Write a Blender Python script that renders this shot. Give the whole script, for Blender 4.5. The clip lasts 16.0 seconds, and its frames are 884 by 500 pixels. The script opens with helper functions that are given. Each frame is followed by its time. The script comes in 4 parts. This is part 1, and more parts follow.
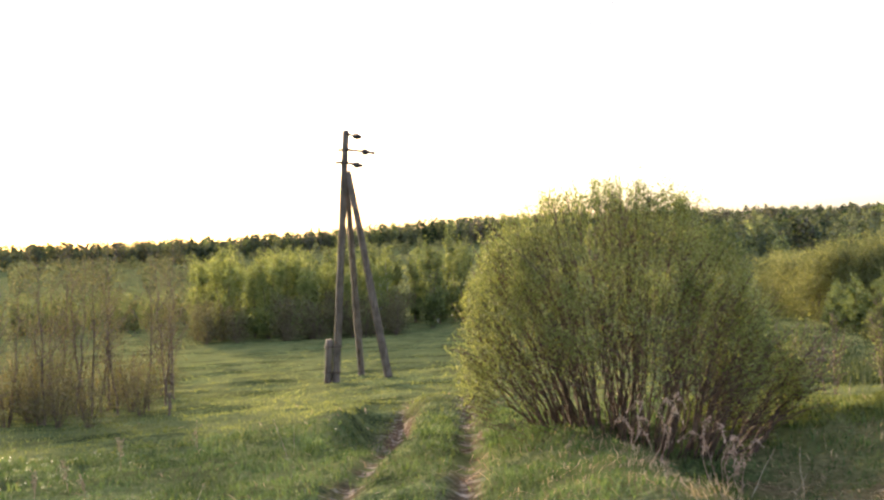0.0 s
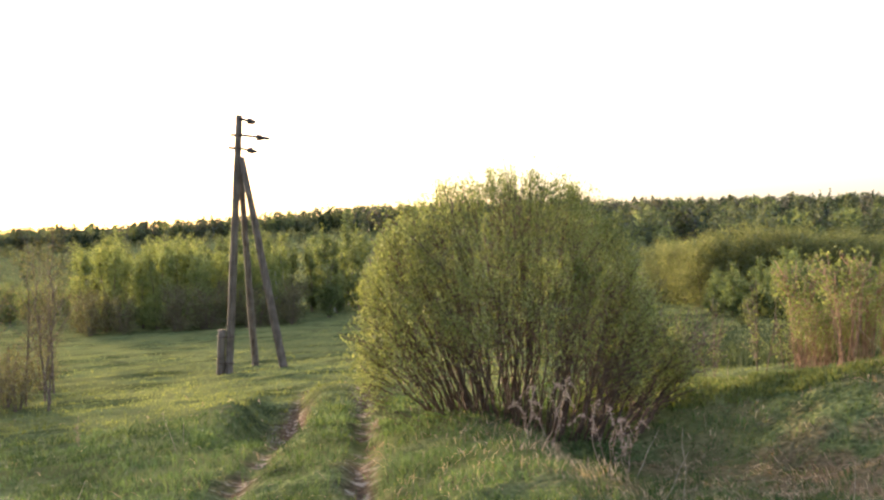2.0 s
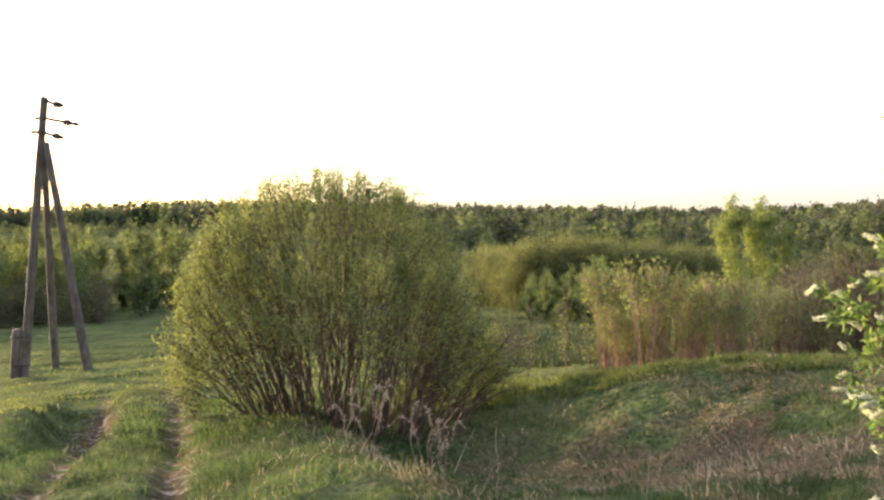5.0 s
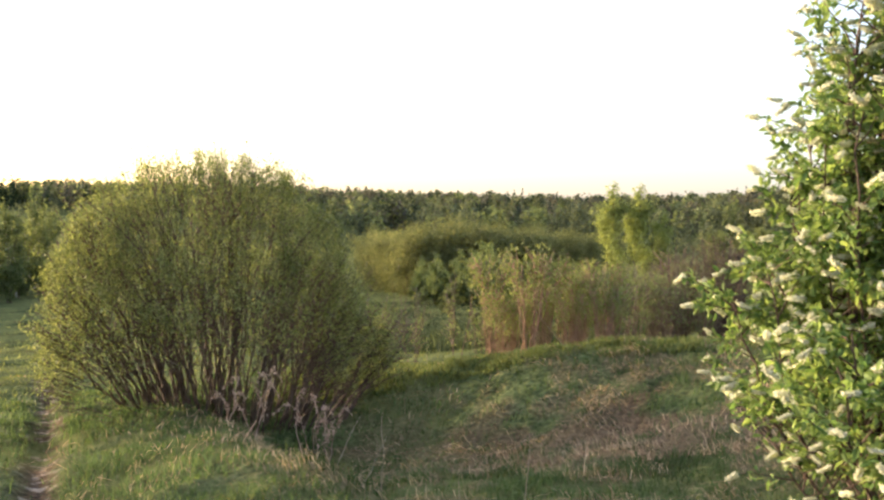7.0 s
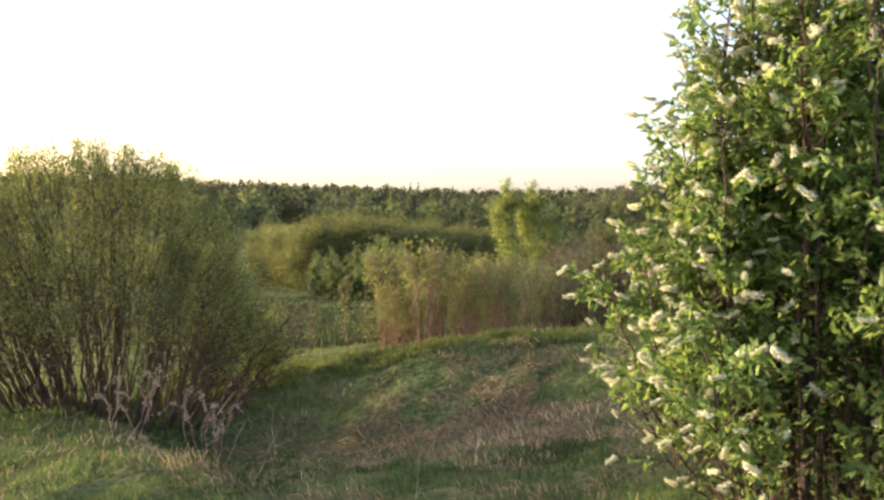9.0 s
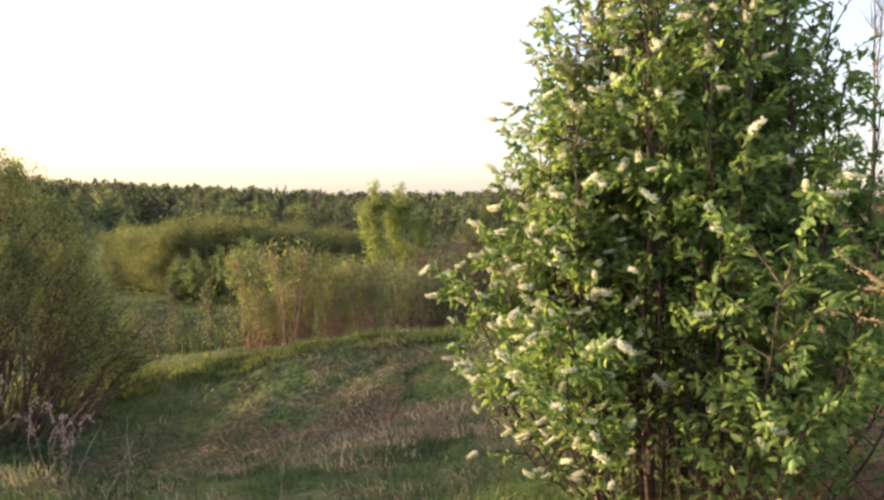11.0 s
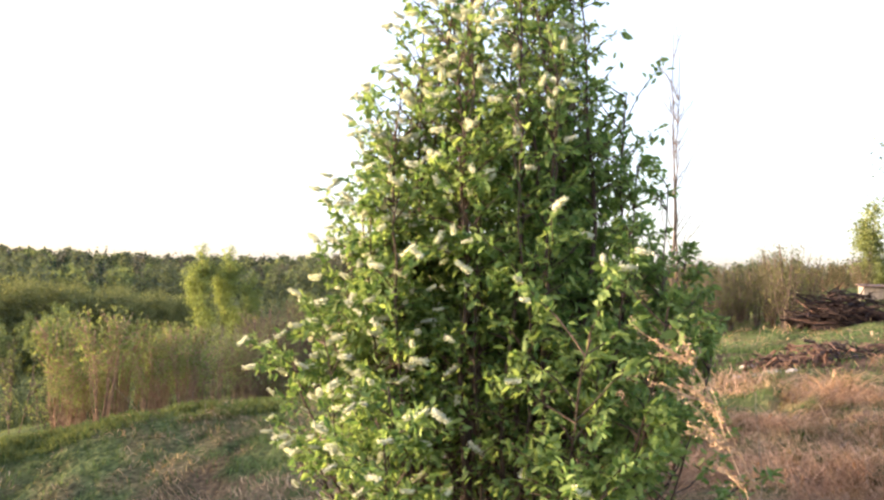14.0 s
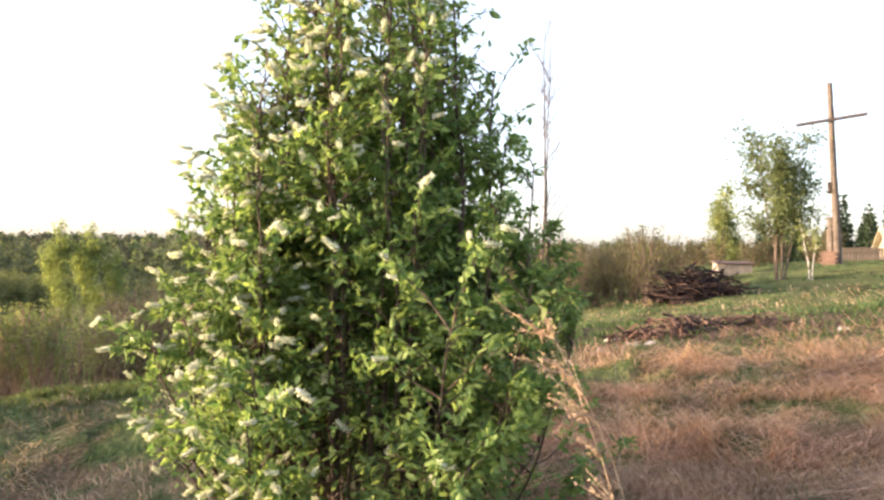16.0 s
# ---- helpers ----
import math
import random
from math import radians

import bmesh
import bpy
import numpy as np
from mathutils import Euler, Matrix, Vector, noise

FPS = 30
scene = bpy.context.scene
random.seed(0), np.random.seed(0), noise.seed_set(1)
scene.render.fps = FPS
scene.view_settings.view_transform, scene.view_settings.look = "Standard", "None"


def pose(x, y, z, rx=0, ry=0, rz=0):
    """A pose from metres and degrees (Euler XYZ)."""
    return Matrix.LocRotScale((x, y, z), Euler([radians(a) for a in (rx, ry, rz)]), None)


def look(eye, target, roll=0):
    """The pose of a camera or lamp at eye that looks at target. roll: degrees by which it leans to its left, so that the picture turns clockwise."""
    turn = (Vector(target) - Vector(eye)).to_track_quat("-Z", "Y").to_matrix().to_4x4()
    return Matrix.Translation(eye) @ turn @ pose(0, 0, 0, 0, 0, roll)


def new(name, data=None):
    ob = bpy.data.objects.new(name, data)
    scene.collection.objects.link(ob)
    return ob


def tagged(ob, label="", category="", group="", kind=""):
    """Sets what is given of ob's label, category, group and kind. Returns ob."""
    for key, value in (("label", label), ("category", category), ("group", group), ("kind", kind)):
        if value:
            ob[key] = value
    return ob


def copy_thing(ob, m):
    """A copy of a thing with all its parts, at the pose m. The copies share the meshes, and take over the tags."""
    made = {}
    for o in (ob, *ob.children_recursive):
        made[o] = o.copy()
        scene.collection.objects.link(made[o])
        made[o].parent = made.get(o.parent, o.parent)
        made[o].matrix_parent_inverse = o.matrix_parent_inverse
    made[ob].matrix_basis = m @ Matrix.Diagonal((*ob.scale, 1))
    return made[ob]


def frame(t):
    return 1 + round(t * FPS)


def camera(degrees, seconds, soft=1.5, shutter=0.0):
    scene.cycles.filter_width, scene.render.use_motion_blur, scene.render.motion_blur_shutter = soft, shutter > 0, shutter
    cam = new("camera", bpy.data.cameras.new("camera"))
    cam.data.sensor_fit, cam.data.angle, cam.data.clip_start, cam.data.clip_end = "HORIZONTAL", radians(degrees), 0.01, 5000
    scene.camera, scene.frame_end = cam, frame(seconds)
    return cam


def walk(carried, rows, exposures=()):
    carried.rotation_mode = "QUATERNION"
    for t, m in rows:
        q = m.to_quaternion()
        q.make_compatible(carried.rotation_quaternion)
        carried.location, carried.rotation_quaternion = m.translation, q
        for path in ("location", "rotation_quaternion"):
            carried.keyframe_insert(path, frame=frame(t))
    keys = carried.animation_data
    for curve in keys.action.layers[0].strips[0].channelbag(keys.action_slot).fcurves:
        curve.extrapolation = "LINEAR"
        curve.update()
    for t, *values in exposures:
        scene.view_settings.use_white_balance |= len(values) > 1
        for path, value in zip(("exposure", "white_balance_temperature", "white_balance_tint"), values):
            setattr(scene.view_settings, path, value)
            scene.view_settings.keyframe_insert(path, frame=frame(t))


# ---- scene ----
# ---------------------------------------------------------------- camera: a phone held at eye height, turning slowly to the right
EYE = 1.55
cam = camera(57.2, 16.0, soft=2.5, shutter=0.3)
# seconds, metres from the first place, then degrees: heading (to the left), tilt, roll
PATH = [
    (0, -0.000, 0.000, -0.000, 0.00, 0.30, 1.00),
    (0.5, 0.000, 0.019, -0.009, -2.35, -0.08, 0.55),
    (1, 0.006, 0.029, -0.012, -4.58, -0.47, 0.33),
    (1.5, 0.012, 0.036, -0.014, -6.07, -0.69, 0.43),
    (2, 0.016, 0.041, -0.013, -7.24, -0.61, 0.82),
    (2.5, 0.016, 0.049, -0.014, -8.72, -0.39, 0.54),
    (3, 0.015, 0.053, -0.014, -10.56, -0.80, 0.48),
    (3.5, 0.020, 0.060, -0.015, -12.55, -0.95, 0.43),
    (4, 0.026, 0.064, -0.016, -14.85, -0.69, -0.11),
    (6.5, 0.051, 0.048, 0.012, -25.57, -1.21, -1.31),
    (7, 0.062, 0.047, 0.011, -27.25, -1.43, -1.39),
    (7.5, 0.074, 0.039, 0.008, -28.99, -1.50, -1.19),
    (8, 0.085, 0.033, 0.008, -30.60, -1.38, -1.23),
    (8.5, 0.090, 0.023, 0.009, -32.54, -1.42, -1.31),
    (11, 0.097, -0.030, -0.002, -43.82, -1.27, -1.54),
    (11.5, 0.108, -0.051, 0.011, -46.62, 0.13, -1.25),
    (12, 0.110, -0.072, 0.018, -48.94, 1.90, -1.26),
    (12.5, 0.114, -0.083, 0.017, -50.89, 2.99, -1.69),
    (13, 0.118, -0.087, 0.021, -52.32, 4.03, -2.04),
    (13.5, 0.120, -0.092, 0.023, -53.38, 4.15, -1.84),
    (14, 0.121, -0.109, 0.024, -55.43, 3.64, -1.57),
    (14.5, 0.126, -0.125, 0.022, -57.66, 3.17, -1.49),
    (15, 0.136, -0.133, 0.020, -59.37, 2.66, -1.25),
    (15.5, 0.155, -0.132, 0.021, -61.46, 2.24, -1.08),
    (16, 0.173, -0.133, 0.022, -64.08, 2.29, -1.19),
]
EXPOSURES = [(0, 2.13, 6000, 18), (4, 2.1, 5950, 17), (8.5, 1.96, 5950, 17), (11, 1.86, 6050, 19), (12.6, 2.28, 5850, 20), (16, 2.25, 5850, 20)]
walk(cam, [(t, pose(x, y, EYE + z, 90 + tilt, lean, turn)) for t, x, y, z, turn, tilt, lean in PATH],
     exposures=EXPOSURES)

# ---------------------------------------------------------------- light: a low evening sun behind the thicket, clear sky
SUN_TURN, SUN_HEIGHT = 29.5, 6.2
sun_from = Vector((-math.sin(radians(SUN_TURN)) * math.cos(radians(SUN_HEIGHT)),
                   math.cos(radians(SUN_TURN)) * math.cos(radians(SUN_HEIGHT)), math.sin(radians(SUN_HEIGHT))))
sun = new("sun", bpy.data.lights.new("sun", "SUN"))
sun.data.energy, sun.data.angle, sun.data.color = 3.9, radians(2.5), (1.0, 0.75, 0.46)
sun.matrix_world = look(sun_from * 300, (0, 0, 0))
world = bpy.data.worlds.new("evening_sky")
scene.world = world
world.use_nodes = True
wn = world.node_tree.nodes
sky = wn.new("ShaderNodeTexSky")
sky.sky_type, sky.sun_disc = "NISHITA", False
sky.sun_elevation, sky.sun_rotation = radians(SUN_HEIGHT), radians(-SUN_TURN)
sky.dust_density = 4.0
# thin high haze over the clear sky whitens it evenly
haze = wn.new("ShaderNodeMix")
haze.data_type, haze.blend_type = "RGBA", "ADD"
haze.inputs[0].default_value, haze.inputs[7].default_value = 1.0, (0.78, 0.74, 0.74, 1)
world.node_tree.links.new(sky.outputs[0], haze.inputs[6])
world.node_tree.links.new(haze.outputs[2], wn["Background"].inputs[0])
wn["Background"].inputs[1].default_value = 0.15

# ---------------------------------------------------------------- materials
def shader(name):
    m = bpy.data.materials.new(name)
    m.use_nodes = True
    nt = m.node_tree
    nt.nodes.clear()
    return m, nt


def node(nt, kind, **inputs):
    n = nt.nodes.new(kind)
    for k, v in inputs.items():
        n.inputs[k.replace("_", " ")].default_value = v
    return n


def ramp(nt, source, stops):
    r = nt.nodes.new("ShaderNodeValToRGB")
    el = r.color_ramp.elements
    while len(el) < len(stops):
        el.new(0.5)
    for e, (p, c) in zip(el, stops):
        e.position, e.color = p, (*c, 1)
    nt.links.new(source, r.inputs[0])
    return r.outputs[0]


def noise_of(nt, scale, detail=4.0, stretch=None):
    tc = nt.nodes.new("ShaderNodeTexCoord")
    n = node(nt, "ShaderNodeTexNoise", Scale=scale, Detail=detail)
    out = tc.outputs["Object"]
    if stretch:
        mp = node(nt, "ShaderNodeMapping", Scale=stretch)
        nt.links.new(out, mp.inputs[0])
        out = mp.outputs[0]
    nt.links.new(out, n.inputs[0])
    return n.outputs[0]


def blend(nt, fac, a, b, mode="MIX"):
    m = nt.nodes.new("ShaderNodeMix")
    m.data_type, m.blend_type = "RGBA", mode
    for value, socket in ((fac, m.inputs[0]), (a, m.inputs[6]), (b, m.inputs[7])):
        if isinstance(value, bpy.types.NodeSocket):
            nt.links.new(value, socket)
        elif isinstance(value, (int, float)):
            socket.default_value = value
        else:
            socket.default_value = (*value, 1)
    return m.outputs[2]


def leaf_material(name, dark, light, thru=0.45, gloss=0.45, patch=None, sheen=0.08, uneven=0.3):
    """Thin leaves: two greens mixed leaf by leaf and by patches, light shines through."""
    m, nt = shader(name)
    geo = nt.nodes.new("ShaderNodeNewGeometry")
    col = ramp(nt, geo.outputs["Random Per Island"], [(0.0, dark), (1.0, light)])
    big = ramp(nt, noise_of(nt, patch or 0.9, 3), [(0.3, (0.9 - uneven, 0.92 - uneven, 0.9 - uneven)), (0.7, (0.95 + uneven, 0.92 + uneven, 0.88 + uneven))])
    col = blend(nt, 1.0, col, big, "MULTIPLY")
    p = node(nt, "ShaderNodeBsdfPrincipled", Roughness=gloss)
    p.inputs["Specular IOR Level"].default_value = sheen
    tr = nt.nodes.new("ShaderNodeBsdfTranslucent")
    mix = nt.nodes.new("ShaderNodeMixShader")
    mix.inputs[0].default_value = thru
    out = nt.nodes.new("ShaderNodeOutputMaterial")
    nt.links.new(col, p.inputs["Base Color"])
    warm = blend(nt, 1.0, col, (1.22, 1.2, 0.68), "MULTIPLY")
    nt.links.new(warm, tr.inputs[0])
    nt.links.new(p.outputs[0], mix.inputs[1])
    nt.links.new(tr.outputs[0], mix.inputs[2])
    nt.links.new(mix.outputs[0], out.inputs[0])
    return m


def rough_material(name, dark, light, scale=8.0, stretch=None, rough=0.85, bump=0.4, spot=None):
    """Bark, boards, stone: grain at one scale, stains at another, fine relief."""
    m, nt = shader(name)
    grain = noise_of(nt, scale, 8, stretch)
    col = ramp(nt, grain, [(0.3, dark), (0.7, light)])
    stain = ramp(nt, noise_of(nt, scale * 0.17, 3), [(0.35, (0.7, 0.68, 0.66)), (0.65, (1.1, 1.1, 1.1))])
    col = blend(nt, 1.0, col, stain, "MULTIPLY")
    if spot:
        col = blend(nt, ramp(nt, noise_of(nt, scale * 0.6, 2), [(0.55, (0, 0, 0)), (0.62, (1, 1, 1))]), col, spot)
    info = nt.nodes.new("ShaderNodeObjectInfo")
    tint = ramp(nt, info.outputs["Random"], [(0.0, (0.85, 0.85, 0.85)), (1.0, (1.12, 1.1, 1.08))])
    col = blend(nt, 1.0, col, tint, "MULTIPLY")
    p = node(nt, "ShaderNodeBsdfPrincipled", Roughness=rough)
    p.inputs["Specular IOR Level"].default_value = 0.25
    bp = node(nt, "ShaderNodeBump", Strength=bump, Distance=0.02)
    nt.links.new(grain, bp.inputs["Height"])
    nt.links.new(bp.outputs[0], p.inputs["Normal"])
    nt.links.new(col, p.inputs["Base Color"])
    out = nt.nodes.new("ShaderNodeOutputMaterial")
    nt.links.new(p.outputs[0], out.inputs[0])
    return m


def ground_material():
    """Turf, matted straw and bare loam, laid out by the sheet's own 'straw' and 'mud' shares."""
    m, nt = shader("turf_and_loam")
    straw = nt.nodes.new("ShaderNodeAttribute")
    straw.attribute_name = "straw"
    mud = nt.nodes.new("ShaderNodeAttribute")
    mud.attribute_name = "mud"
    fine = noise_of(nt, 14, 8)
    patch = noise_of(nt, 0.35, 5)
    green = ramp(nt, fine, [(0.3, (0.04, 0.055, 0.026)), (0.55, (0.1, 0.127, 0.056)), (0.75, (0.175, 0.2, 0.095))])
    streak = ramp(nt, noise_of(nt, 1.0, 5, (0.35, 1.6, 1)), [(0.36, (0.45, 0.45, 0.45)), (0.62, (1.35, 1.3, 1.2))])
    green = blend(nt, 1.0, green, streak, "MULTIPLY")
    green = blend(nt, ramp(nt, patch, [(0.4, (0, 0, 0)), (0.62, (0.8, 0.8, 0.8))]), green, (0.16, 0.172, 0.068))
    dry = ramp(nt, fine, [(0.3, (0.085, 0.056, 0.038)), (0.7, (0.31, 0.205, 0.13))])
    loam = ramp(nt, fine, [(0.35, (0.055, 0.042, 0.03)), (0.7, (0.17, 0.12, 0.082))])
    crust = ramp(nt, noise_of(nt, 6.5, 3), [(0.52, (0, 0, 0)), (0.62, (1, 1, 1))])
    loam = blend(nt, crust, loam, ramp(nt, fine, [(0.3, (0.19, 0.155, 0.12)), (0.7, (0.44, 0.38, 0.31))]))
    col = blend(nt, straw.outputs["Fac"], green, dry)
    col = blend(nt, mud.outputs["Fac"], col, loam)
    soil = nt.nodes.new("ShaderNodeAttribute")
    soil.attribute_name = "soil"
    col = blend(nt, soil.outputs["Fac"], col, ramp(nt, fine, [(0.3, (0.06, 0.04, 0.032)), (0.7, (0.19, 0.125, 0.095))]))
    p = node(nt, "ShaderNodeBsdfPrincipled", Roughness=0.95)
    p.inputs["Specular IOR Level"].default_value = 0.0
    furrow = node(nt, "ShaderNodeBump", Strength=0.6, Distance=0.3)
    nt.links.new(noise_of(nt, 1.0, 4, (0.3, 1.5, 1)), furrow.inputs["Height"])
    bp = node(nt, "ShaderNodeBump", Strength=1.0, Distance=0.11)
    nt.links.new(fine, bp.inputs["Height"])
    nt.links.new(furrow.outputs[0], bp.inputs["Normal"])
    nt.links.new(bp.outputs[0], p.inputs["Normal"])
    nt.links.new(col, p.inputs["Base Color"])
    out = nt.nodes.new("ShaderNodeOutputMaterial")
    nt.links.new(p.outputs[0], out.inputs[0])
    return m


TURF = ground_material()
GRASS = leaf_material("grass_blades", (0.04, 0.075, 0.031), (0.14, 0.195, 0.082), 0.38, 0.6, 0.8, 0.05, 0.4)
# evening sunlight is partly put into this lighter, yellower green
SUN_TONED_MEADOW = leaf_material("sun_toned_meadow_grass", (0.14, 0.168, 0.06), (0.24, 0.268, 0.106), 0.34, 0.7, 0.3, 0.05, 0.3)
FIELD_STRAW = leaf_material("reddish_dry_grass", (0.25, 0.142, 0.09), (0.76, 0.50, 0.335), 0.3, 0.7, 1.4, 0.08, 0.45)
STRAW = leaf_material("dry_grass", (0.24, 0.152, 0.096), (0.72, 0.535, 0.365), 0.3, 0.7, 1.4, 0.08, 0.45)
WILLOW_LEAF = leaf_material("young_willow_leaves", (0.125, 0.157, 0.06), (0.27, 0.30, 0.128), 0.42, 0.6)
GREY_WILLOW = leaf_material("greyish_willow_leaves", (0.11, 0.125, 0.06), (0.21, 0.225, 0.112), 0.48, 0.7)
CHERRY_LEAF = leaf_material("bird_cherry_leaves", (0.095, 0.175, 0.062), (0.305, 0.395, 0.145), 0.48, 0.5, 1.6, 0.06)
BLOSSOM = leaf_material("cream_blossom", (0.50, 0.52, 0.43), (0.76, 0.77, 0.68), 0.3, 0.8, 2.0)
BIRCH_LEAF = leaf_material("young_birch_leaves", (0.155, 0.19, 0.07), (0.28, 0.31, 0.128), 0.4, 0.7)
BRIGHT_BIRCH = leaf_material("bright_birch_leaves", (0.165, 0.21, 0.075), (0.295, 0.34, 0.13), 0.45, 0.7)
ALDER_LEAF = leaf_material("alder_leaves", (0.085, 0.112, 0.05), (0.185, 0.215, 0.096), 0.4, 0.7)
SHRUB_LEAF = leaf_material("young_shrub_leaves", (0.10, 0.135, 0.06), (0.20, 0.245, 0.115), 0.4, 0.6)
# stands for shaded valley meadow: the shade is put into this dark green
SHADE_TONED_GRASS = leaf_material("shade_toned_grass", (0.035, 0.05, 0.028), (0.08, 0.10, 0.056), 0.3, 0.8, 0.2, 0.05)
# distance haze is put into this paler, greyer leaf colour
HAZE_TONED_FAR_LEAF = leaf_material("haze_toned_far_broadleaf", (0.07, 0.088, 0.062), (0.135, 0.155, 0.105), 0.42, 0.9, 0.05)
FAR_BIRCH = leaf_material("far_birch_leaves", (0.11, 0.14, 0.07), (0.19, 0.225, 0.12), 0.45, 0.9, 0.05)
FAR_BARE = leaf_material("far_bare_crowns", (0.08, 0.082, 0.072), (0.14, 0.14, 0.118), 0.3, 0.9, 0.05)
FIR = leaf_material("fir_needles", (0.025, 0.042, 0.024), (0.05, 0.075, 0.04), 0.15, 0.9, 0.03)
BUD = leaf_material("olive_brown_buds", (0.12, 0.11, 0.062), (0.21, 0.19, 0.105), 0.3, 0.8)
RUST = leaf_material("olive_rust_leaves", (0.10, 0.103, 0.046), (0.185, 0.188, 0.08), 0.3, 0.7)
GREY_BUD = leaf_material("grey_buds", (0.085, 0.08, 0.05), (0.17, 0.16, 0.09), 0.3, 0.8)
BARK = rough_material("grey_brown_bark", (0.06, 0.045, 0.035), (0.20, 0.15, 0.11), 30, (1, 1, 0.25))
WILLOW_BARK = rough_material("brown_willow_bark", (0.05, 0.037, 0.027), (0.155, 0.108, 0.076), 30, (1, 1, 0.25))
RED_BARK = rough_material("reddish_stem_bark", (0.16, 0.10, 0.065), (0.35, 0.225, 0.145), 30, (1, 1, 0.25))
CHERRY_BARK = rough_material("dark_cherry_bark", (0.035, 0.025, 0.02), (0.13, 0.09, 0.065), 40, (1, 1, 0.3))
PALE_BARK = rough_material("pale_birch_bark", (0.30, 0.28, 0.25), (0.66, 0.63, 0.58), 12, (1, 1, 2), spot=(0.05, 0.045, 0.04))
TIMBER = rough_material("weathered_pole_timber", (0.07, 0.057, 0.046), (0.18, 0.15, 0.122), 22, (1, 1, 0.06))
STEEL = rough_material("rusted_steel", (0.035, 0.027, 0.024), (0.09, 0.064, 0.05), 30, rough=0.6)
GLASS_CAP = rough_material("dark_glazed_insulator", (0.03, 0.028, 0.027), (0.07, 0.06, 0.055), 9, rough=0.25, bump=0.05)
WIRE = rough_material("aluminium_wire", (0.13, 0.13, 0.13), (0.24, 0.24, 0.24), 20, rough=0.5)
BOARD = rough_material("silvered_boards", (0.17, 0.145, 0.125), (0.38, 0.335, 0.29), 10, (1, 6, 0.5))
ROOF = rough_material("brown_felt_roof", (0.07, 0.045, 0.035), (0.17, 0.11, 0.085), 9)
PALE_ROOF = rough_material("pale_fibre_cement", (0.42, 0.38, 0.26), (0.66, 0.60, 0.42), 6)
BRICK = rough_material("orange_brick", (0.17, 0.105, 0.08), (0.29, 0.19, 0.145), 9)
STONE = rough_material("pale_rubble", (0.30, 0.285, 0.27), (0.58, 0.56, 0.53), 9)
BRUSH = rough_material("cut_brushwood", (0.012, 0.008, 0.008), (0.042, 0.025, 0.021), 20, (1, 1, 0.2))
CUT = rough_material("fresh_cut_brushwood", (0.06, 0.037, 0.03), (0.165, 0.10, 0.076), 20, (1, 1, 0.2))
DRY_STEM = rough_material("bleached_stem", (0.32, 0.25, 0.17), (0.62, 0.52, 0.38), 25)
RED_STRAW = rough_material("reddish_seed_stalk", (0.26, 0.18, 0.11), (0.50, 0.37, 0.24), 25)
WEED = rough_material("dead_weed", (0.32, 0.215, 0.15), (0.58, 0.43, 0.32), 25)

# ---------------------------------------------------------------- mesh helpers
rng = np.random.default_rng(7)


def mesh_of(name, verts, faces, mat, smooth=False):
    verts, faces = np.asarray(verts, np.float32), np.asarray(faces, np.int32)
    k = faces.shape[1]
    me = bpy.data.meshes.new(name)
    me.vertices.add(len(verts))
    me.vertices.foreach_set("co", verts.ravel())
    me.loops.add(faces.size)
    me.loops.foreach_set("vertex_index", faces.ravel())
    me.polygons.add(len(faces))
    me.polygons.foreach_set("loop_start", np.arange(0, faces.size, k, dtype=np.int32))
    me.polygons.foreach_set("loop_total", np.full(len(faces), k, np.int32))
    if smooth:
        me.polygons.foreach_set("use_smooth", np.ones(len(faces), bool))
    me.update(calc_edges=True)
    me.materials.append(mat)
    return me


def child(name, me, parent, label="", kind=""):
    ob = new(name, me)
    ob.parent = parent
    return tagged(ob, label=label, kind=kind)


def join(parts):
    vs, fs, n = [], [], 0
    for v, f in parts:
        vs.append(v)
        fs.append(f + n)
        n += len(v)
    return np.concatenate(vs), np.concatenate(fs)


def tube(points, radii, sides=5):
    """A tapered limb along a bent line, closed at its tip."""
    p, r = np.asarray(points, float), np.asarray(radii, float)
    d = np.gradient(p, axis=0)
    d /= np.linalg.norm(d, axis=1)[:, None] + 1e-9
    ref = np.where(np.abs(d[:, 2:3]) > 0.9, [[1.0, 0, 0]], [[0, 0, 1.0]])
    a = np.cross(d, ref)
    a /= np.linalg.norm(a, axis=1)[:, None] + 1e-9
    b = np.cross(d, a)
    t = np.arange(sides) * 2 * math.pi / sides
    ring = p[:, None] + r[:, None, None] * (np.cos(t)[None, :, None] * a[:, None] + np.sin(t)[None, :, None] * b[:, None])
    n, i = len(p), np.arange(sides)
    j = (i + 1) % sides
    quads = np.concatenate([np.stack([k * sides + i, k * sides + j, (k + 1) * sides + j, (k + 1) * sides + i], 1) for k in range(n - 1)])
    caps = []
    for k in (0, n - 1):
        for q in range(1, sides - 2, 2):
            caps.append([k * sides, k * sides + q, k * sides + q + 1, k * sides + q + 2])
    if sides % 2:
        for k in (0, n - 1):
            caps.append([k * sides, k * sides + sides - 2, k * sides + sides - 1, k * sides + sides - 1])
        caps = caps[:-2]
    return ring.reshape(-1, 3), np.concatenate([quads, np.array(caps)]) if caps else quads


def bent(start, end, steps=6, wobble=0.05, sag=0.0):
    """A crooked line between two places."""
    s, e = np.asarray(start, float), np.asarray(end, float)
    t = np.linspace(0, 1, steps)[:, None]
    w = np.cumsum(rng.normal(0, 1, (steps, 3)), 0)
    w -= w[0] + (w[-1] - w[0]) * t
    p = s + (e - s) * t + w * wobble * np.linalg.norm(e - s) / math.sqrt(steps)
    p[:, 2] += sag * np.sin(t[:, 0] * math.pi)
    return p


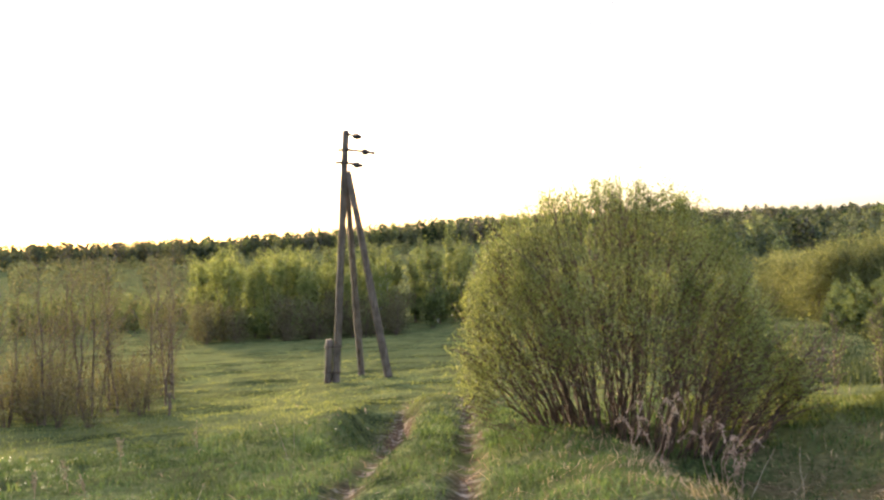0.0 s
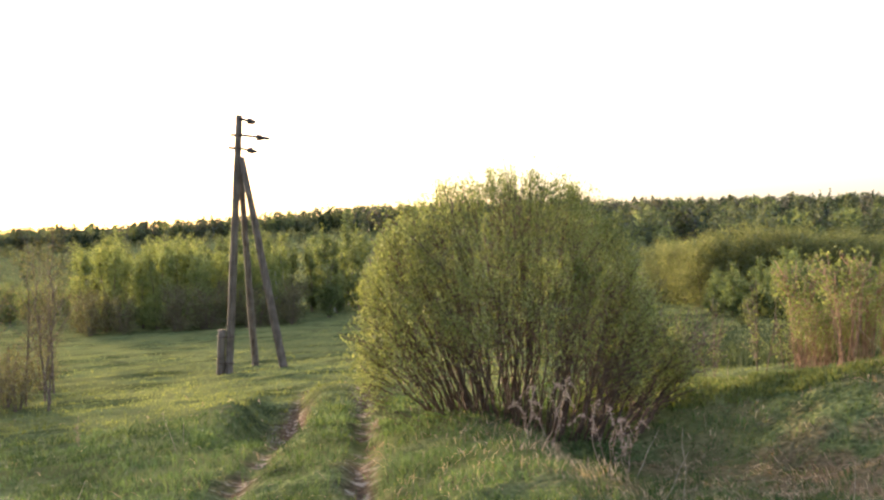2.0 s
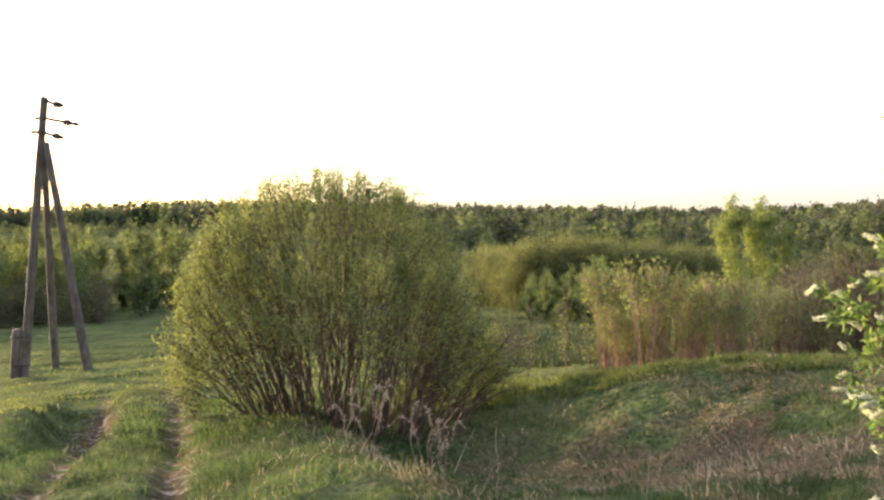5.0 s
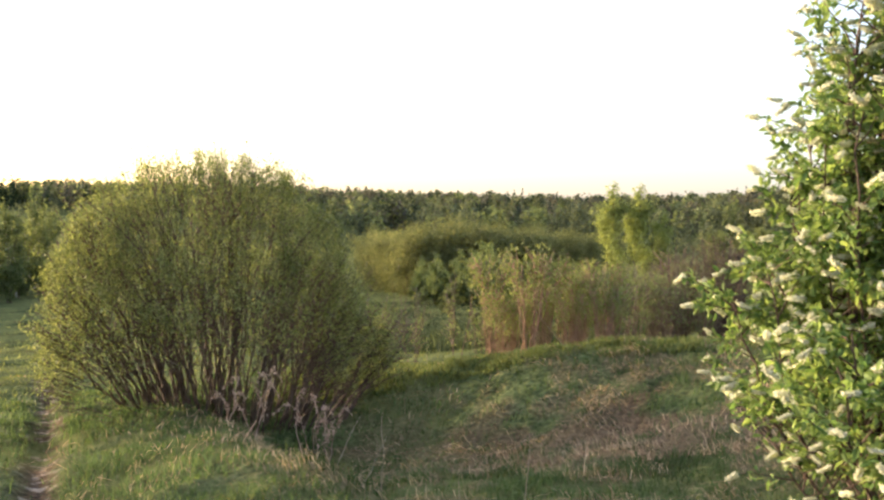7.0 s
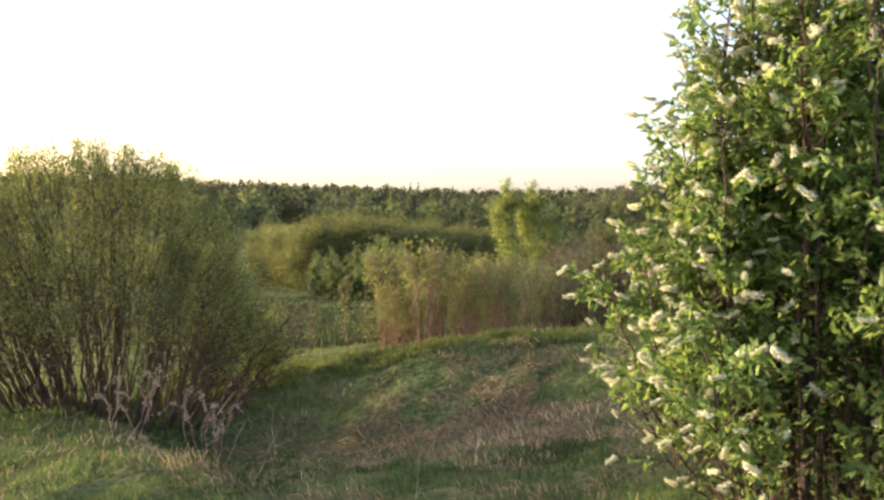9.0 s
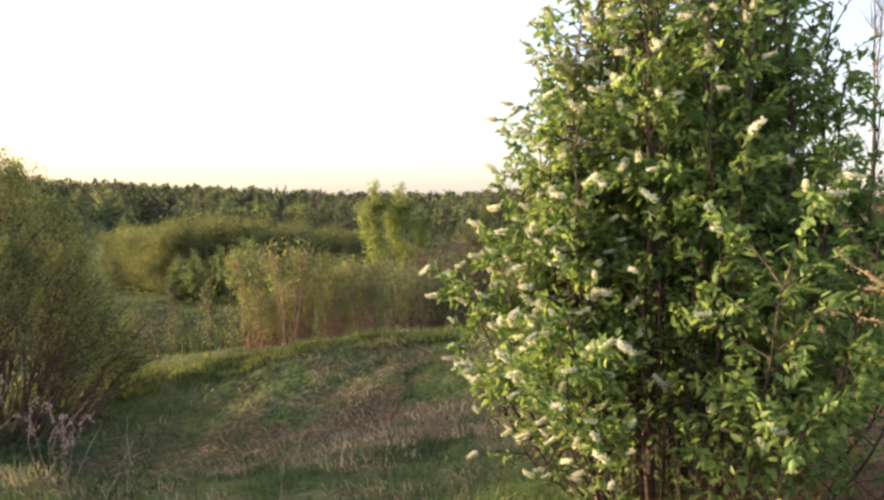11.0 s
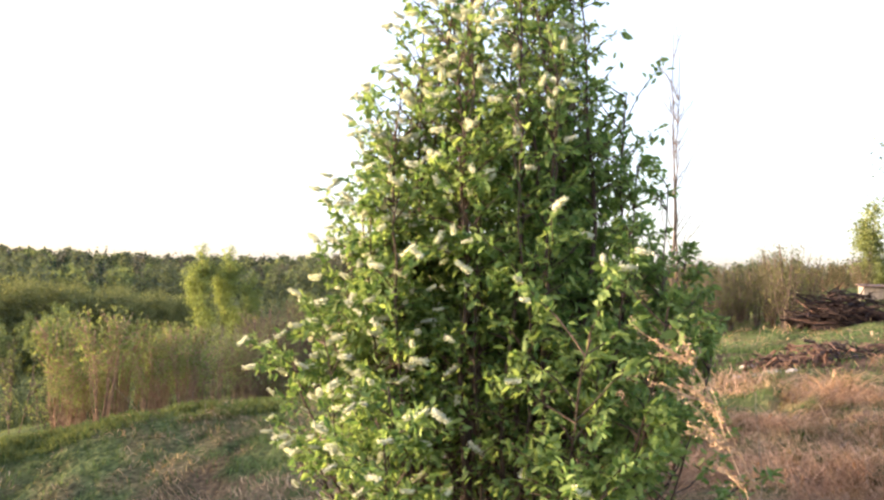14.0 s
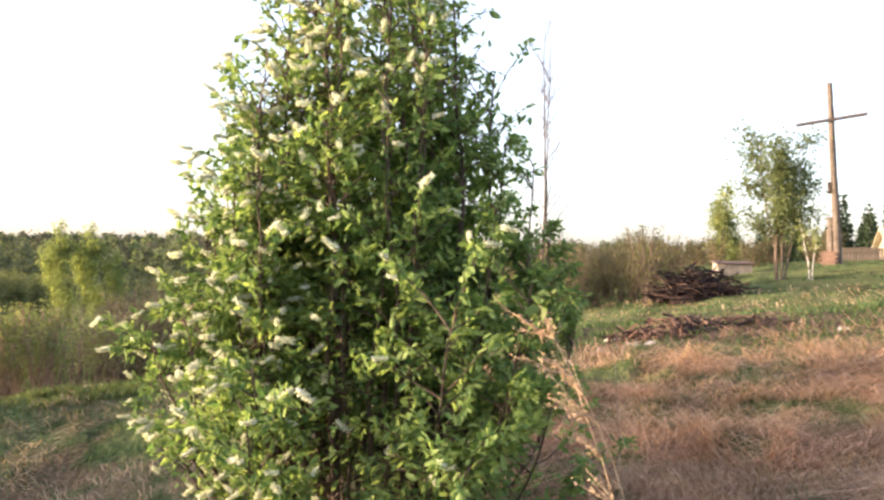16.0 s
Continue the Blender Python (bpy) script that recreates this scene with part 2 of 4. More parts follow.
def leaves(at, size, shape="leaf", droop=0.3, outward=None, slim=0.45):
    """Many leaves at once. at (n,3), size (n). 'leaf': folded along the midrib; 'chip': one triangle-pair."""
    n = len(at)
    d = rng.normal(0, 1, (n, 3))
    d[:, 2] -= droop
    if outward is not None:
        d += outward
    d /= np.linalg.norm(d, axis=1)[:, None]
    up = rng.normal(0, 0.6, (n, 3)) + [0, 0, 1.0]
    side = np.cross(d, up)
    side /= np.linalg.norm(side, axis=1)[:, None] + 1e-9
    nor = np.cross(side, d)
    s = np.asarray(size)[:, None]
    if shape == "leaf":
        w = slim * 0.5 * s
        v = np.stack([at, at + d * s * 0.35 + side * w + nor * s * 0.07, at + d * s * 0.75 + side * w * 0.75 + nor * s * 0.02,
                      at + d * s - nor * s * 0.1, at + d * s * 0.75 - side * w * 0.75 + nor * s * 0.02,
                      at + d * s * 0.35 - side * w + nor * s * 0.07], 1)
        f = np.array([[0, 1, 2, 3], [0, 3, 4, 5]])
        per = 6
    elif shape == "tri":
        w = slim * 0.5 * s
        v = np.stack([at - side * w, at + side * w, at + d * s], 1)
        f = np.array([[0, 1, 2]])
        per = 3
    else:
        w = slim * 0.5 * s
        v = np.stack([at, at + d * s * 0.5 + side * w, at + d * s, at + d * s * 0.5 - side * w], 1)
        f = np.array([[0, 1, 2, 3]])
        per = 4
    faces = (f[None] + per * np.arange(n)[:, None, None]).reshape(-1, f.shape[1])
    return v.reshape(-1, 3), faces


def lattice(x, y, seed=0):
    """Smooth value noise, -1 to 1, at one-metre pitch."""
    xi, yi = np.floor(x).astype(np.int64), np.floor(y).astype(np.int64)
    fx, fy = x - xi, y - yi
    fx, fy = fx * fx * (3 - 2 * fx), fy * fy * (3 - 2 * fy)

    def h(a, b):
        q = (a * 374761393 + b * 668265263 + seed * 974711) & 0xFFFFFFFF
        q = ((q ^ (q >> 13)) * 1274126177) & 0xFFFFFFFF
        return ((q ^ (q >> 16)) & 0xFFFF) / 32767.5 - 1
    return (h(xi, yi) * (1 - fx) + h(xi + 1, yi) * fx) * (1 - fy) + (h(xi, yi + 1) * (1 - fx) + h(xi + 1, yi + 1) * fx) * fy


def step(a, b, v):
    t = np.clip((v - a) / (b - a), 0, 1)
    return t * t * (3 - 2 * t)


# ---------------------------------------------------------------- lie of the land
TRACK_GAUGE = 1.35


def heading(x, y):
    return np.degrees(np.arctan2(-x, y))


def track_middle(y):
    return -0.47 + 0.2 * step(6, 14, y) - 1.0 * step(20, 28, y) + 4.0 * step(28, 46, y)


def rut_share(x, y):
    """1 in the bottom of a wheel rut, 0 off it."""
    off = np.abs(np.abs(x - track_middle(y) + 0.06 * lattice(y * 1.1, y * 0 + 3)) - TRACK_GAUGE / 2)
    return np.exp(-(off / 0.2) ** 2) * step(-3, 0, y) * (1 - step(17, 22, y))


def land(x, y):
    x, y = np.asarray(x, float), np.asarray(y, float)
    r, az = np.hypot(x, y), heading(x, y)
    base = 0.08 * x - 0.1 * y
    z = np.where(base > 0, 4.5 * np.tanh(base / 4.5), -6.5 * np.tanh(-base / 6.5))
    # the slope breaks off behind the bank into the valley
    z = z - 1.8 * step(18, 60, r) * np.exp(-((az + 33) / 17) ** 2)
    # wooded ridge across the valley
    height = 20 * step(34, -18, az) * step(-82, -55, az) * step(-140, -60, az)
    z = z + (height + 1.5) * step(170, 620, r) + 0.004 * np.maximum(r - 900, 0)
    # the hollow beside the willow and the verge above it
    z = z - 0.42 * np.exp(-((r - 9.9) / 1.75) ** 2) * step(-13, -24, az) * step(-64, -48, az)
    verge = 2.0 + 0.2 * lattice(y * 0.8, y * 0, 9)
    along_verge = step(2.0, 5.0, y) * (1 - step(10.5, 13.0, y))
    z = z - 0.38 * step(verge, verge + 0.9, x) * along_verge * (1 - step(4.5, 7.5, x))
    z = z + 0.12 * np.exp(-(((x - 1.5) / 0.7) ** 2)) * along_verge
    # the bank: a low crest, then a quick drop behind it
    z = z + 0.2 * np.exp(-((r - 12.8) / 0.9) ** 2) * step(-18, -24, az) * step(-58, -50, az)
    z = z - 0.7 * step(13.0, 17.5, r) * step(-12, -24, az) * step(-60, -47, az)
    z = z + 0.22 * np.exp(-((x + 0.3) / 1.6) ** 2 - ((y - 18.0) / 1.6) ** 2)
    # wheel ruts, the left one washed out into a gully
    z = z - 0.12 * rut_share(x, y)
    gully = np.exp(-((x - track_middle(y) + 0.95) / 0.62) ** 4) * np.exp(-((y - 15.9) / 3.2) ** 2)
    z = z - 0.62 * gully + 0.14 * np.exp(-((x - track_middle(y) + 2.1) / 0.5) ** 2) * np.exp(-((y - 15.8) / 2.2) ** 4)
    # tussocks and old furrows
    near = 1 / (1 + (r / 45) ** 2)
    z = z + near * ((0.06 + 0.03 * step(3, 6, x)) * lattice(x * 0.9, y * 0.9, 1) + (0.035 - 0.01 * step(3, 6, x)) * lattice(x * 2.3, y * 2.3, 2) * (1 - rut_share(x, y)))
    z = z + step(15, 26, r) / (1 + (r / 75) ** 2) * (0.07 * lattice(x * 0.1 + y * 0.03, y * 0.42, 5) + 0.06 * lattice(x * 0.14, y * 0.95 + x * 0.07, 7) + 0.03 * lattice(x * 0.3, y * 2.1, 8)) + 0.9 * step(60, 200, r) * lattice(x * 0.012, y * 0.012, 6)
    # small terraces trodden across the lower meadow: a short step up, then a gentle fall
    along = y * 0.62 + 1.9 * lattice(x * 0.06, y * 0.05, 71) + 0.5 * lattice(x * 0.22, y * 0.2, 72)
    part_way = along - np.floor(along)
    edge = (step(0.0, 0.2, part_way) - part_way) * step(-0.5, 0.3, lattice(x * 0.11, y * 0.16, 73))
    z = z + 0.24 * edge * step(19, 28, r) * (1 - step(60, 85, r)) * step(-14, -2, az)
    # hummocks of the upper field
    rough = step(-58, -66, az) * step(3.5, 5, r) * (1 - step(11, 13, r))
    z = z + rough * (0.09 * lattice(x * 1.5, y * 1.5, 81) + 0.06 * lattice(x * 3.3, y * 3.3, 82))
    # tufts
    z = z + 0.035 * lattice(x * 4.1, y * 4.1, 74) * (1 - step(14, 22, r)) * (1 - rut_share(x, y))
    # the ground goes on rising behind the wooded skyline
    z = z + 10 * step(640, 760, r) * step(-12, 4, az) * (1 - step(50, 70, az))
    z = z + 0.13 * np.exp(-((x - 14.3) / 0.9) ** 2 - ((y - 1.9) / 4.2) ** 4)
    return z - 0.02


def straw_share(x, y):
    """How much of the sward is last year's matted grass."""
    r, az = np.hypot(x, y), heading(x, y)
    n = 0.5 + 0.24 * lattice(x * 0.9, y * 0.9, 11) + 0.3 * lattice(x * 2.3, y * 2.3, 12) + 0.22 * lattice(x * 5.1, y * 5.1, 13)
    field = step(-60, -72, az) * step(2.5, 4.5, r) * (1 - 0.8 * step(10.0, 12.5, r) - 0.1 * step(20, 40, r))
    hollow = 0.76 * np.exp(-(((x - 6.0) / 3.5) ** 2 + ((y - 7.2) / 3.2) ** 2))
    bank = 0.95 * np.exp(-(((r - 13.0) / 0.5) ** 2 + ((az + 43) / 6.0) ** 2))
    lip = 0.4 * np.exp(-((x - 2.25) / 0.28) ** 2) * step(5, 7, y) * (1 - step(10.5, 12, y))
    under = 0.4 * np.exp(-(((x - 3.0) / 1.1) ** 2 + ((y - 10.0) / 0.7) ** 2))
    return np.clip(step(0.3, 0.9, n) * 0.015 + np.clip(field + hollow + bank + under + lip, 0, 1) * step(0.27, 0.6, n), 0, 1) * (1 - step(30, 50, r) * 0.8)


def mud_share(x, y):
    n = 0.5 + 0.3 * lattice(x * 1.6, y * 1.6, 21) + 0.35 * lattice(x * 5, y * 5, 22)
    gully = np.exp(-((x - track_middle(y) + 0.72) / 0.36) ** 2) * np.exp(-((y - 15.2) / 2.4) ** 4)
    return np.clip(rut_share(x, y) * step(0.32, 0.62, n) + gully * 0.9, 0, 1)


def soil_share(x, y):
    """Bare reddish soil round the cut sticks."""
    n = 0.5 + 0.3 * lattice(x * 1.6, y * 1.6, 21) + 0.35 * lattice(x * 5, y * 5, 22)
    return np.clip(np.exp(-(((x - 13.4) / 1.6) ** 2 + ((y - 1.9) / 4.2) ** 2)) * step(0.05, 0.45, n), 0, 1)


def at_ground(turn, dist, sink=0.03):
    """A place on the ground, by heading and distance from the middle of the plan."""
    x, y = -dist * math.sin(radians(turn)), dist * math.cos(radians(turn))
    return Vector((x, y, float(land(x, y)) - sink))


def build_ground():
    inner = np.concatenate([np.arange(-100, 42, 0.36), np.arange(42, 260, 4.0)])
    radii = np.concatenate([[0.02], np.arange(0.6, 3, 0.3), 3 * 1.0112 ** np.arange(0, 408), np.geomspace(285, 2600, 26)])
    a, r = np.meshgrid(np.radians(inner), radii)
    x, y = -r * np.sin(a), r * np.cos(a)
    z = land(x, y)
    n, m = len(radii), len(inner)
    i, j = np.meshgrid(np.arange(n - 1), np.arange(m), indexing="ij")
    j2 = (j + 1) % m
    faces = np.stack([i * m + j, (i + 1) * m + j, (i + 1) * m + j2, i * m + j2], -1).reshape(-1, 4)[:, ::-1]
    me = mesh_of("ground", np.stack([x, y, z], -1).reshape(-1, 3), faces, TURF, True)
    for name, share in (("straw", straw_share(x, y)), ("mud", mud_share(x, y)), ("soil", soil_share(x, y))):
        me.attributes.new(name, "FLOAT", "POINT").data.foreach_set("value", share.astype(np.float32).ravel())
    tagged(new("ground", me), "sloping meadow turf with straw patches and a rutted dirt track", "ground", kind="structure")


build_ground()


# ---------------------------------------------------------------- trees
def tree(name, label, category, height, spread, leaf_mat, bark, trunks=1, count=2500, size=0.22, clear=0.25, upright=1.0, point=1.0, stout=1.0):
    """A tree of middle distance: tapered trunks with limbs, leaves strung along limbs and leaders, so that the crown stays ragged.
    point: how fast the limbs shorten towards the tip."""
    global rng
    rng = np.random.default_rng(sum(map(ord, name)) + count)
    root = tagged(new(name), label, category)
    lines, weight, limbs = [], [], []
    for k in range(trunks):
        a = 2 * math.pi * k / trunks + rng.uniform(0, 1)
        foot = np.array([math.cos(a), math.sin(a), 0]) * (0.06 * height / 4 * (trunks > 1) * rng.uniform(0.5, 1.5))
        foot[2] = -0.15
        lean = spread * 0.5 * (trunks > 1) * rng.uniform(0.4, 1.1)
        top = np.array([math.cos(a) * lean + rng.normal(0, 0.03 * height), math.sin(a) * lean + rng.normal(0, 0.03 * height), height * rng.uniform(0.8, 1.0)])
        line = bent(foot, top, 9, 0.03)
        rad = np.linspace((0.011 * height / math.sqrt(trunks) + 0.012) * stout, 0.006, 9)
        for q in range(24 if trunks == 1 else 15 if trunks < 6 else 5):
            t = clear + (0.97 - clear) * rng.uniform(0, 1)
            i = min(int(t * 8), 7)
            b = line[i] + (line[i + 1] - line[i]) * (t * 8 - i)
            ang = rng.uniform(0, 6.28) if trunks < 3 else a + rng.normal(0, 0.9)
            ln = spread * max(0.16, 1.05 - 0.9 * t * point) * rng.uniform(0.6, 1.05) * (0.6 if trunks > 1 else 1)
            e = b + np.array([math.cos(ang) * ln, math.sin(ang) * ln, ln * upright * rng.uniform(0.3, 1.1)])
            limb = bent(b, e, 4, 0.08)
            limbs.append(tube(limb[[0, 1, 3]], np.linspace(max(rad[i] * 0.45, 0.008), 0.004, 3), 4))
            lines.append(limb)
            weight.append(ln)
        lines.append(line[[5, 6, 7, 8]])
        weight.append(0.35 * spread)
        child("trunk" if trunks < 3 else "stem", mesh_of("trunk", *(tube(line, rad, 6) if trunks < 3 else tube(line[::2], rad[::2], 4)), bark, True), root)
    child("branch_growth", mesh_of("branch_growth", *join(limbs), bark, True), root, kind="stuff")
    lines, weight = np.array(lines), np.array(weight)
    k = rng.choice(len(lines), count, p=weight / weight.sum())
    s = 3 * rng.uniform(0.1, 1, count) ** 0.8
    i = np.minimum(s.astype(int), 2)
    p = lines[k, i] + (lines[k, i + 1] - lines[k, i]) * (s - i)[:, None] + rng.normal(0, 1, (count, 3)) * (0.11 * spread)
    child("crown", mesh_of("crown", *leaves(p, rng.uniform(0.6, 1.3, count) * size, "tri", 0.2, slim=0.8), leaf_mat), root)
    return root


def spread_copies(first, places, lo=0.8, hi=1.2, group="", sizes=None):
    """Stand the first at the first place and copies at the rest, each turned and of its own size."""
    if group:
        tagged(first, group=group)
    for n, p in reversed(list(enumerate(places))):
        s, turn = rng.uniform(lo, hi), rng.uniform(0, 360)
        s *= sizes[n] if sizes else 1
        m = Matrix.Translation(p) @ pose(0, 0, 0, 0, 0, turn) @ Matrix.Diagonal((s, s, s * rng.uniform(0.92, 1.1), 1))
        if n:
            copy_thing(first, m)
        else:
            first.matrix_basis = m



def scatter(n, az0, az1, r0, r1, gap=1.5):
    """Places on the ground in a sector, none nearer to another than gap."""
    got = []
    own = np.random.default_rng(int(1000 + n * 7 + az0 * 13 + r0 * 3))
    for _ in range(n * 40):
        a, r = own.uniform(az0, az1), math.sqrt(own.uniform(r0 * r0, r1 * r1))
        p = at_ground(a, r)
        if all((p - q).length > gap for q in got):
            got.append(p)
        if len(got) == n:
            break
    return got


# the sunlit wood beyond the pole
spread_copies(tree("young_birch", "young birch with fresh yellow-green leaves in the meadow wood", "tree", 8.6, 2.5, BIRCH_LEAF, BARK, 2, 4600, 0.19, 0.04),
              scatter(34, 4.5, 16.8, 71, 92, 1.8), 0.76, 1.1, group="meadow wood")
spread_copies(tree("aspen", "slender aspen in fresh leaf at the wood's edge", "tree", 9.0, 1.8, BIRCH_LEAF, PALE_BARK, 1, 4000, 0.18, 0.12),
              scatter(28, -3, 16, 78, 108, 2.0), 0.75, 1.1, group="meadow wood")
spread_copies(tree("alder", "dusky alder standing in the shaded wood", "tree", 8.6, 2.2, ALDER_LEAF, BARK, 2, 4000, 0.2, 0.04),
              scatter(34, -6, 13, 76, 108, 2.0), 0.75, 1.12, group="meadow wood")
spread_copies(tree("grey_sallow", "grey-brown twiggy sallow at the wood's foot", "shrub", 3.4, 1.9, GREY_BUD, BARK, 6, 1700, 0.12, 0.06),
              scatter(20, 2, 17, 67, 75, 1.7), group="meadow wood")
# one broad dome of willows, highest in its middle
dome = [(-21.5 - 17.0 * ((k * 0.618 + 0.2) % 1.0), 100 + 2.2 * (k * 5 % 9)) for k in range(22)]
spread_copies(tree("round_willow", "round-headed pale green willow in the valley", "tree", 8.0, 4.6, GREY_WILLOW, BARK, 5, 13000, 0.165, 0.08, 0.6, 0.5),
              [at_ground(a, r) for a, r in dome], 0.97, 1.05, group="valley willows", sizes=[0.86 + 0.3 * math.exp(-((a + 28.5) / 5.5) ** 2) for a, r in dome])
spread_copies(tree("valley_alder", "dark alder in the valley bottom", "tree", 5.6, 2.2, ALDER_LEAF, BARK, 2, 4200, 0.2, 0.04),
              scatter(20, -55, -38, 85, 140, 3.2) + scatter(16, -20, -6, 85, 125, 3.2), 0.7, 1.1, group="valley alders")
spread_copies(tree("valley_bush", "fresh green pointed bush before the valley willows", "shrub", 5.6, 1.5, SHRUB_LEAF, BARK, 1, 4200, 0.16, 0.03, 1.2, 1.0, 0.6),
              scatter(16, -34, -25.5, 78, 92, 1.9), 0.85, 1.3, group="valley bushes")
spread_copies(tree("low_bush", "low leafing bush on the valley floor", "shrub", 2.8, 1.7, GREY_WILLOW, BARK, 6, 2600, 0.13, 0.05),
              scatter(9, -50, -18, 64, 84, 2.4), 0.6, 1.1, group="valley bushes")
# the thin thicket that screens the sun
spread_copies(tree("thin_sapling", "thin sapling in sparse leaf against the sun", "tree", 6.0, 1.3, BUD, BARK, 1, 900, 0.05, 0.25, 1.4, 0.6, 0.5),
              scatter(24, 18, 32, 22, 31, 0.6), 0.7, 1.08, group="sunward thicket")
spread_copies(tree("thicket_shrub", "twiggy brown shrub under the saplings", "shrub", 1.7, 1.25, BUD, BARK, 7, 1800, 0.052, 0.05),
              scatter(18, 19, 32, 22, 31, 0.8), group="sunward thicket")
# taller trees added out of view on the sun's side, to shade the slope's foot
spread_copies(tree("shade_birch", "unseen young birch added beside the thicket to cast shade", "tree", 9.0, 2.3, BIRCH_LEAF, BARK, 2, 3800, 0.19, 0.02),
              scatter(15, 42, 52, 28, 36, 1.6), 0.85, 1.05, group="sunward thicket")
spread_copies(tree("meadow_alder", "bushy alder on the lower meadow", "tree", 5.0, 2.0, ALDER_LEAF, BARK, 3, 2700, 0.16, 0.03),
              scatter(60, 15.5, 31, 92, 130, 2.2), 0.55, 0.95, group="lower meadow alders")
# behind the bank
spread_copies(tree("valley_birch", "pointed young birch with bright new leaves", "tree", 6.9, 1.3, BRIGHT_BIRCH, BARK, 1, 12000, 0.09, 0.02, 1.3, 1.0, 0.6),
              [at_ground(-38.9, 36), at_ground(-40.7, 36.5), at_ground(-42.3, 35)], 0.99, 1.03, group="valley birches", sizes=[1.0, 1.02, 0.72])
spread_copies(tree("red_stemmed_shrub", "leafing shrub with many reddish upright stems", "shrub", 1.8, 0.8, BIRCH_LEAF, RED_BARK, 11, 950, 0.05, 0.6, 1.6, 0.7, 0.62),
              scatter(24, -39.5, -31.0, 13.9, 17.2, 0.48), 0.62, 1.08, group="bank shrubs")
spread_copies(tree("brown_withy", "tall grey-brown withy thicket in small leaf", "shrub", 2.5, 0.8, SHRUB_LEAF, BARK, 12, 760, 0.055, 0.4, 1.6, 0.6, 0.7),
              scatter(24, -46.5, -35.5, 17, 22, 0.55), 0.5, 0.88, group="bank shrubs")
spread_copies(tree("bare_sloe", "dark twiggy sloe bush, barely in leaf", "shrub", 2.4, 1.1, GREY_BUD, CHERRY_BARK, 14, 420, 0.045, 0.2, 0.9, 0.5),
              scatter(8, -48.5, -43.2, 18.5, 21.5, 0.6), 0.8, 1.1, group="bank shrubs")
spread_copies(tree("green_alder_bush", "fresh green alder bush growing behind the willow", "shrub", 2.5, 1.25, ALDER_LEAF, BARK, 6, 1800, 0.06, 0.25, 1.0),
              [at_ground(-22.8, 19.5)], 0.85, 1.05)
spread_copies(tree("bank_sapling", "small leafing sapling at the bank's edge", "shrub", 2.1, 0.6, WILLOW_LEAF, BARK, 4, 420, 0.045, 0.35, 1.4, 1.0, 0.5),
              [at_ground(-28.6, 15.6), at_ground(-30.4, 16.4), at_ground(-25.5, 17.5)], 0.85, 1.1, group="bank shrubs")
spread_copies(tree("field_shrub", "reddish-brown leafing shrub by the brush heap", "shrub", 1.9, 0.8, RUST, BARK, 12, 1100, 0.045, 0.22, 1.5),
              scatter(34, -80.2, -69.5, 20.5, 25, 0.42), 0.7, 1.05, group="field shrubs")


def far_forest(name, label, n, az0, az1, r0, r1, tall, fir_share, mat):
    parts = []
    a, r = rng.uniform(az0, az1, n), np.sqrt(rng.uniform(r0 * r0, r1 * r1, n))
    # on the open side the forest stands farther back
    far = r > (260 + 260 * step(-22, 8, a)) * (tall > 10)
    a, r = a[far | (az0 < -100)], r[far | (az0 < -100)]
    n = len(a)
    x, y = -r * np.sin(np.radians(a)), r * np.cos(np.radians(a))
    z = land(x, y)
    h = tall * rng.uniform(0.75, 1.15, n)
    per = 190 if not fir_share else 110
    u = rng.normal(0, 1, (n, per, 3))
    u /= np.linalg.norm(u, axis=2)[:, :, None]
    u *= rng.uniform(0.7, 1.0, (n, per, 1))
    wide = h * rng.uniform(0.18, 0.3, n)
    c = np.stack([x, y, z + h * 0.6], 1)[:, None] + u * np.stack([wide, wide, h * 0.42], 1)[:, None]
    if fir_share:
        up = 1 - np.sqrt(rng.uniform(0, 1, (n, per)))
        a2 = rng.uniform(0, 6.283, (n, per))
        rad = (1 - up) * (h * 0.15)[:, None] + 0.1
        c = np.stack([x[:, None] + rad * np.cos(a2), y[:, None] + rad * np.sin(a2), (z + h * 0.1)[:, None] + up * (h * 0.95)[:, None]], 2)
    v, f = leaves(c.reshape(-1, 3), np.repeat(h * 0.08, per) * rng.uniform(0.6, 1.4, n * per), "tri", 0.2, slim=0.9)
    tagged(new(name, mesh_of(name, v, f, mat)), label, "forest", kind="stuff")


far_forest("valley_forest", "rough leafing woods filling the valley floor", 900, -60, 40, 135, 540, 7.0, 0, HAZE_TONED_FAR_LEAF)
far_forest("ridge_forest", "mixed leafing forest covering the far ridge", 1300, -66, 38, 260, 640, 15, 0, HAZE_TONED_FAR_LEAF)
far_forest("birch_forest", "pale birches scattered in the ridge forest", 650, -66, 38, 260, 600, 14, 0, FAR_BIRCH)
far_forest("bare_forest", "grey-brown crowns not yet in leaf on the ridge", 650, -66, 38, 300, 650, 15, 0, FAR_BARE)
far_forest("hill_forest", "low leafing forest along the hill towards the sun", 1000, -4, 42, 520, 660, 11, 0, HAZE_TONED_FAR_LEAF)
far_forest("fir_forest", "dark spruces among the forest of the ridge", 900, -66, 38, 380, 660, 16, 1, FIR)
far_forest("field_edge_forest", "distant treeline behind the upper field", 420, -112, -60, 190, 260, 8, 0, HAZE_TONED_FAR_LEAF)


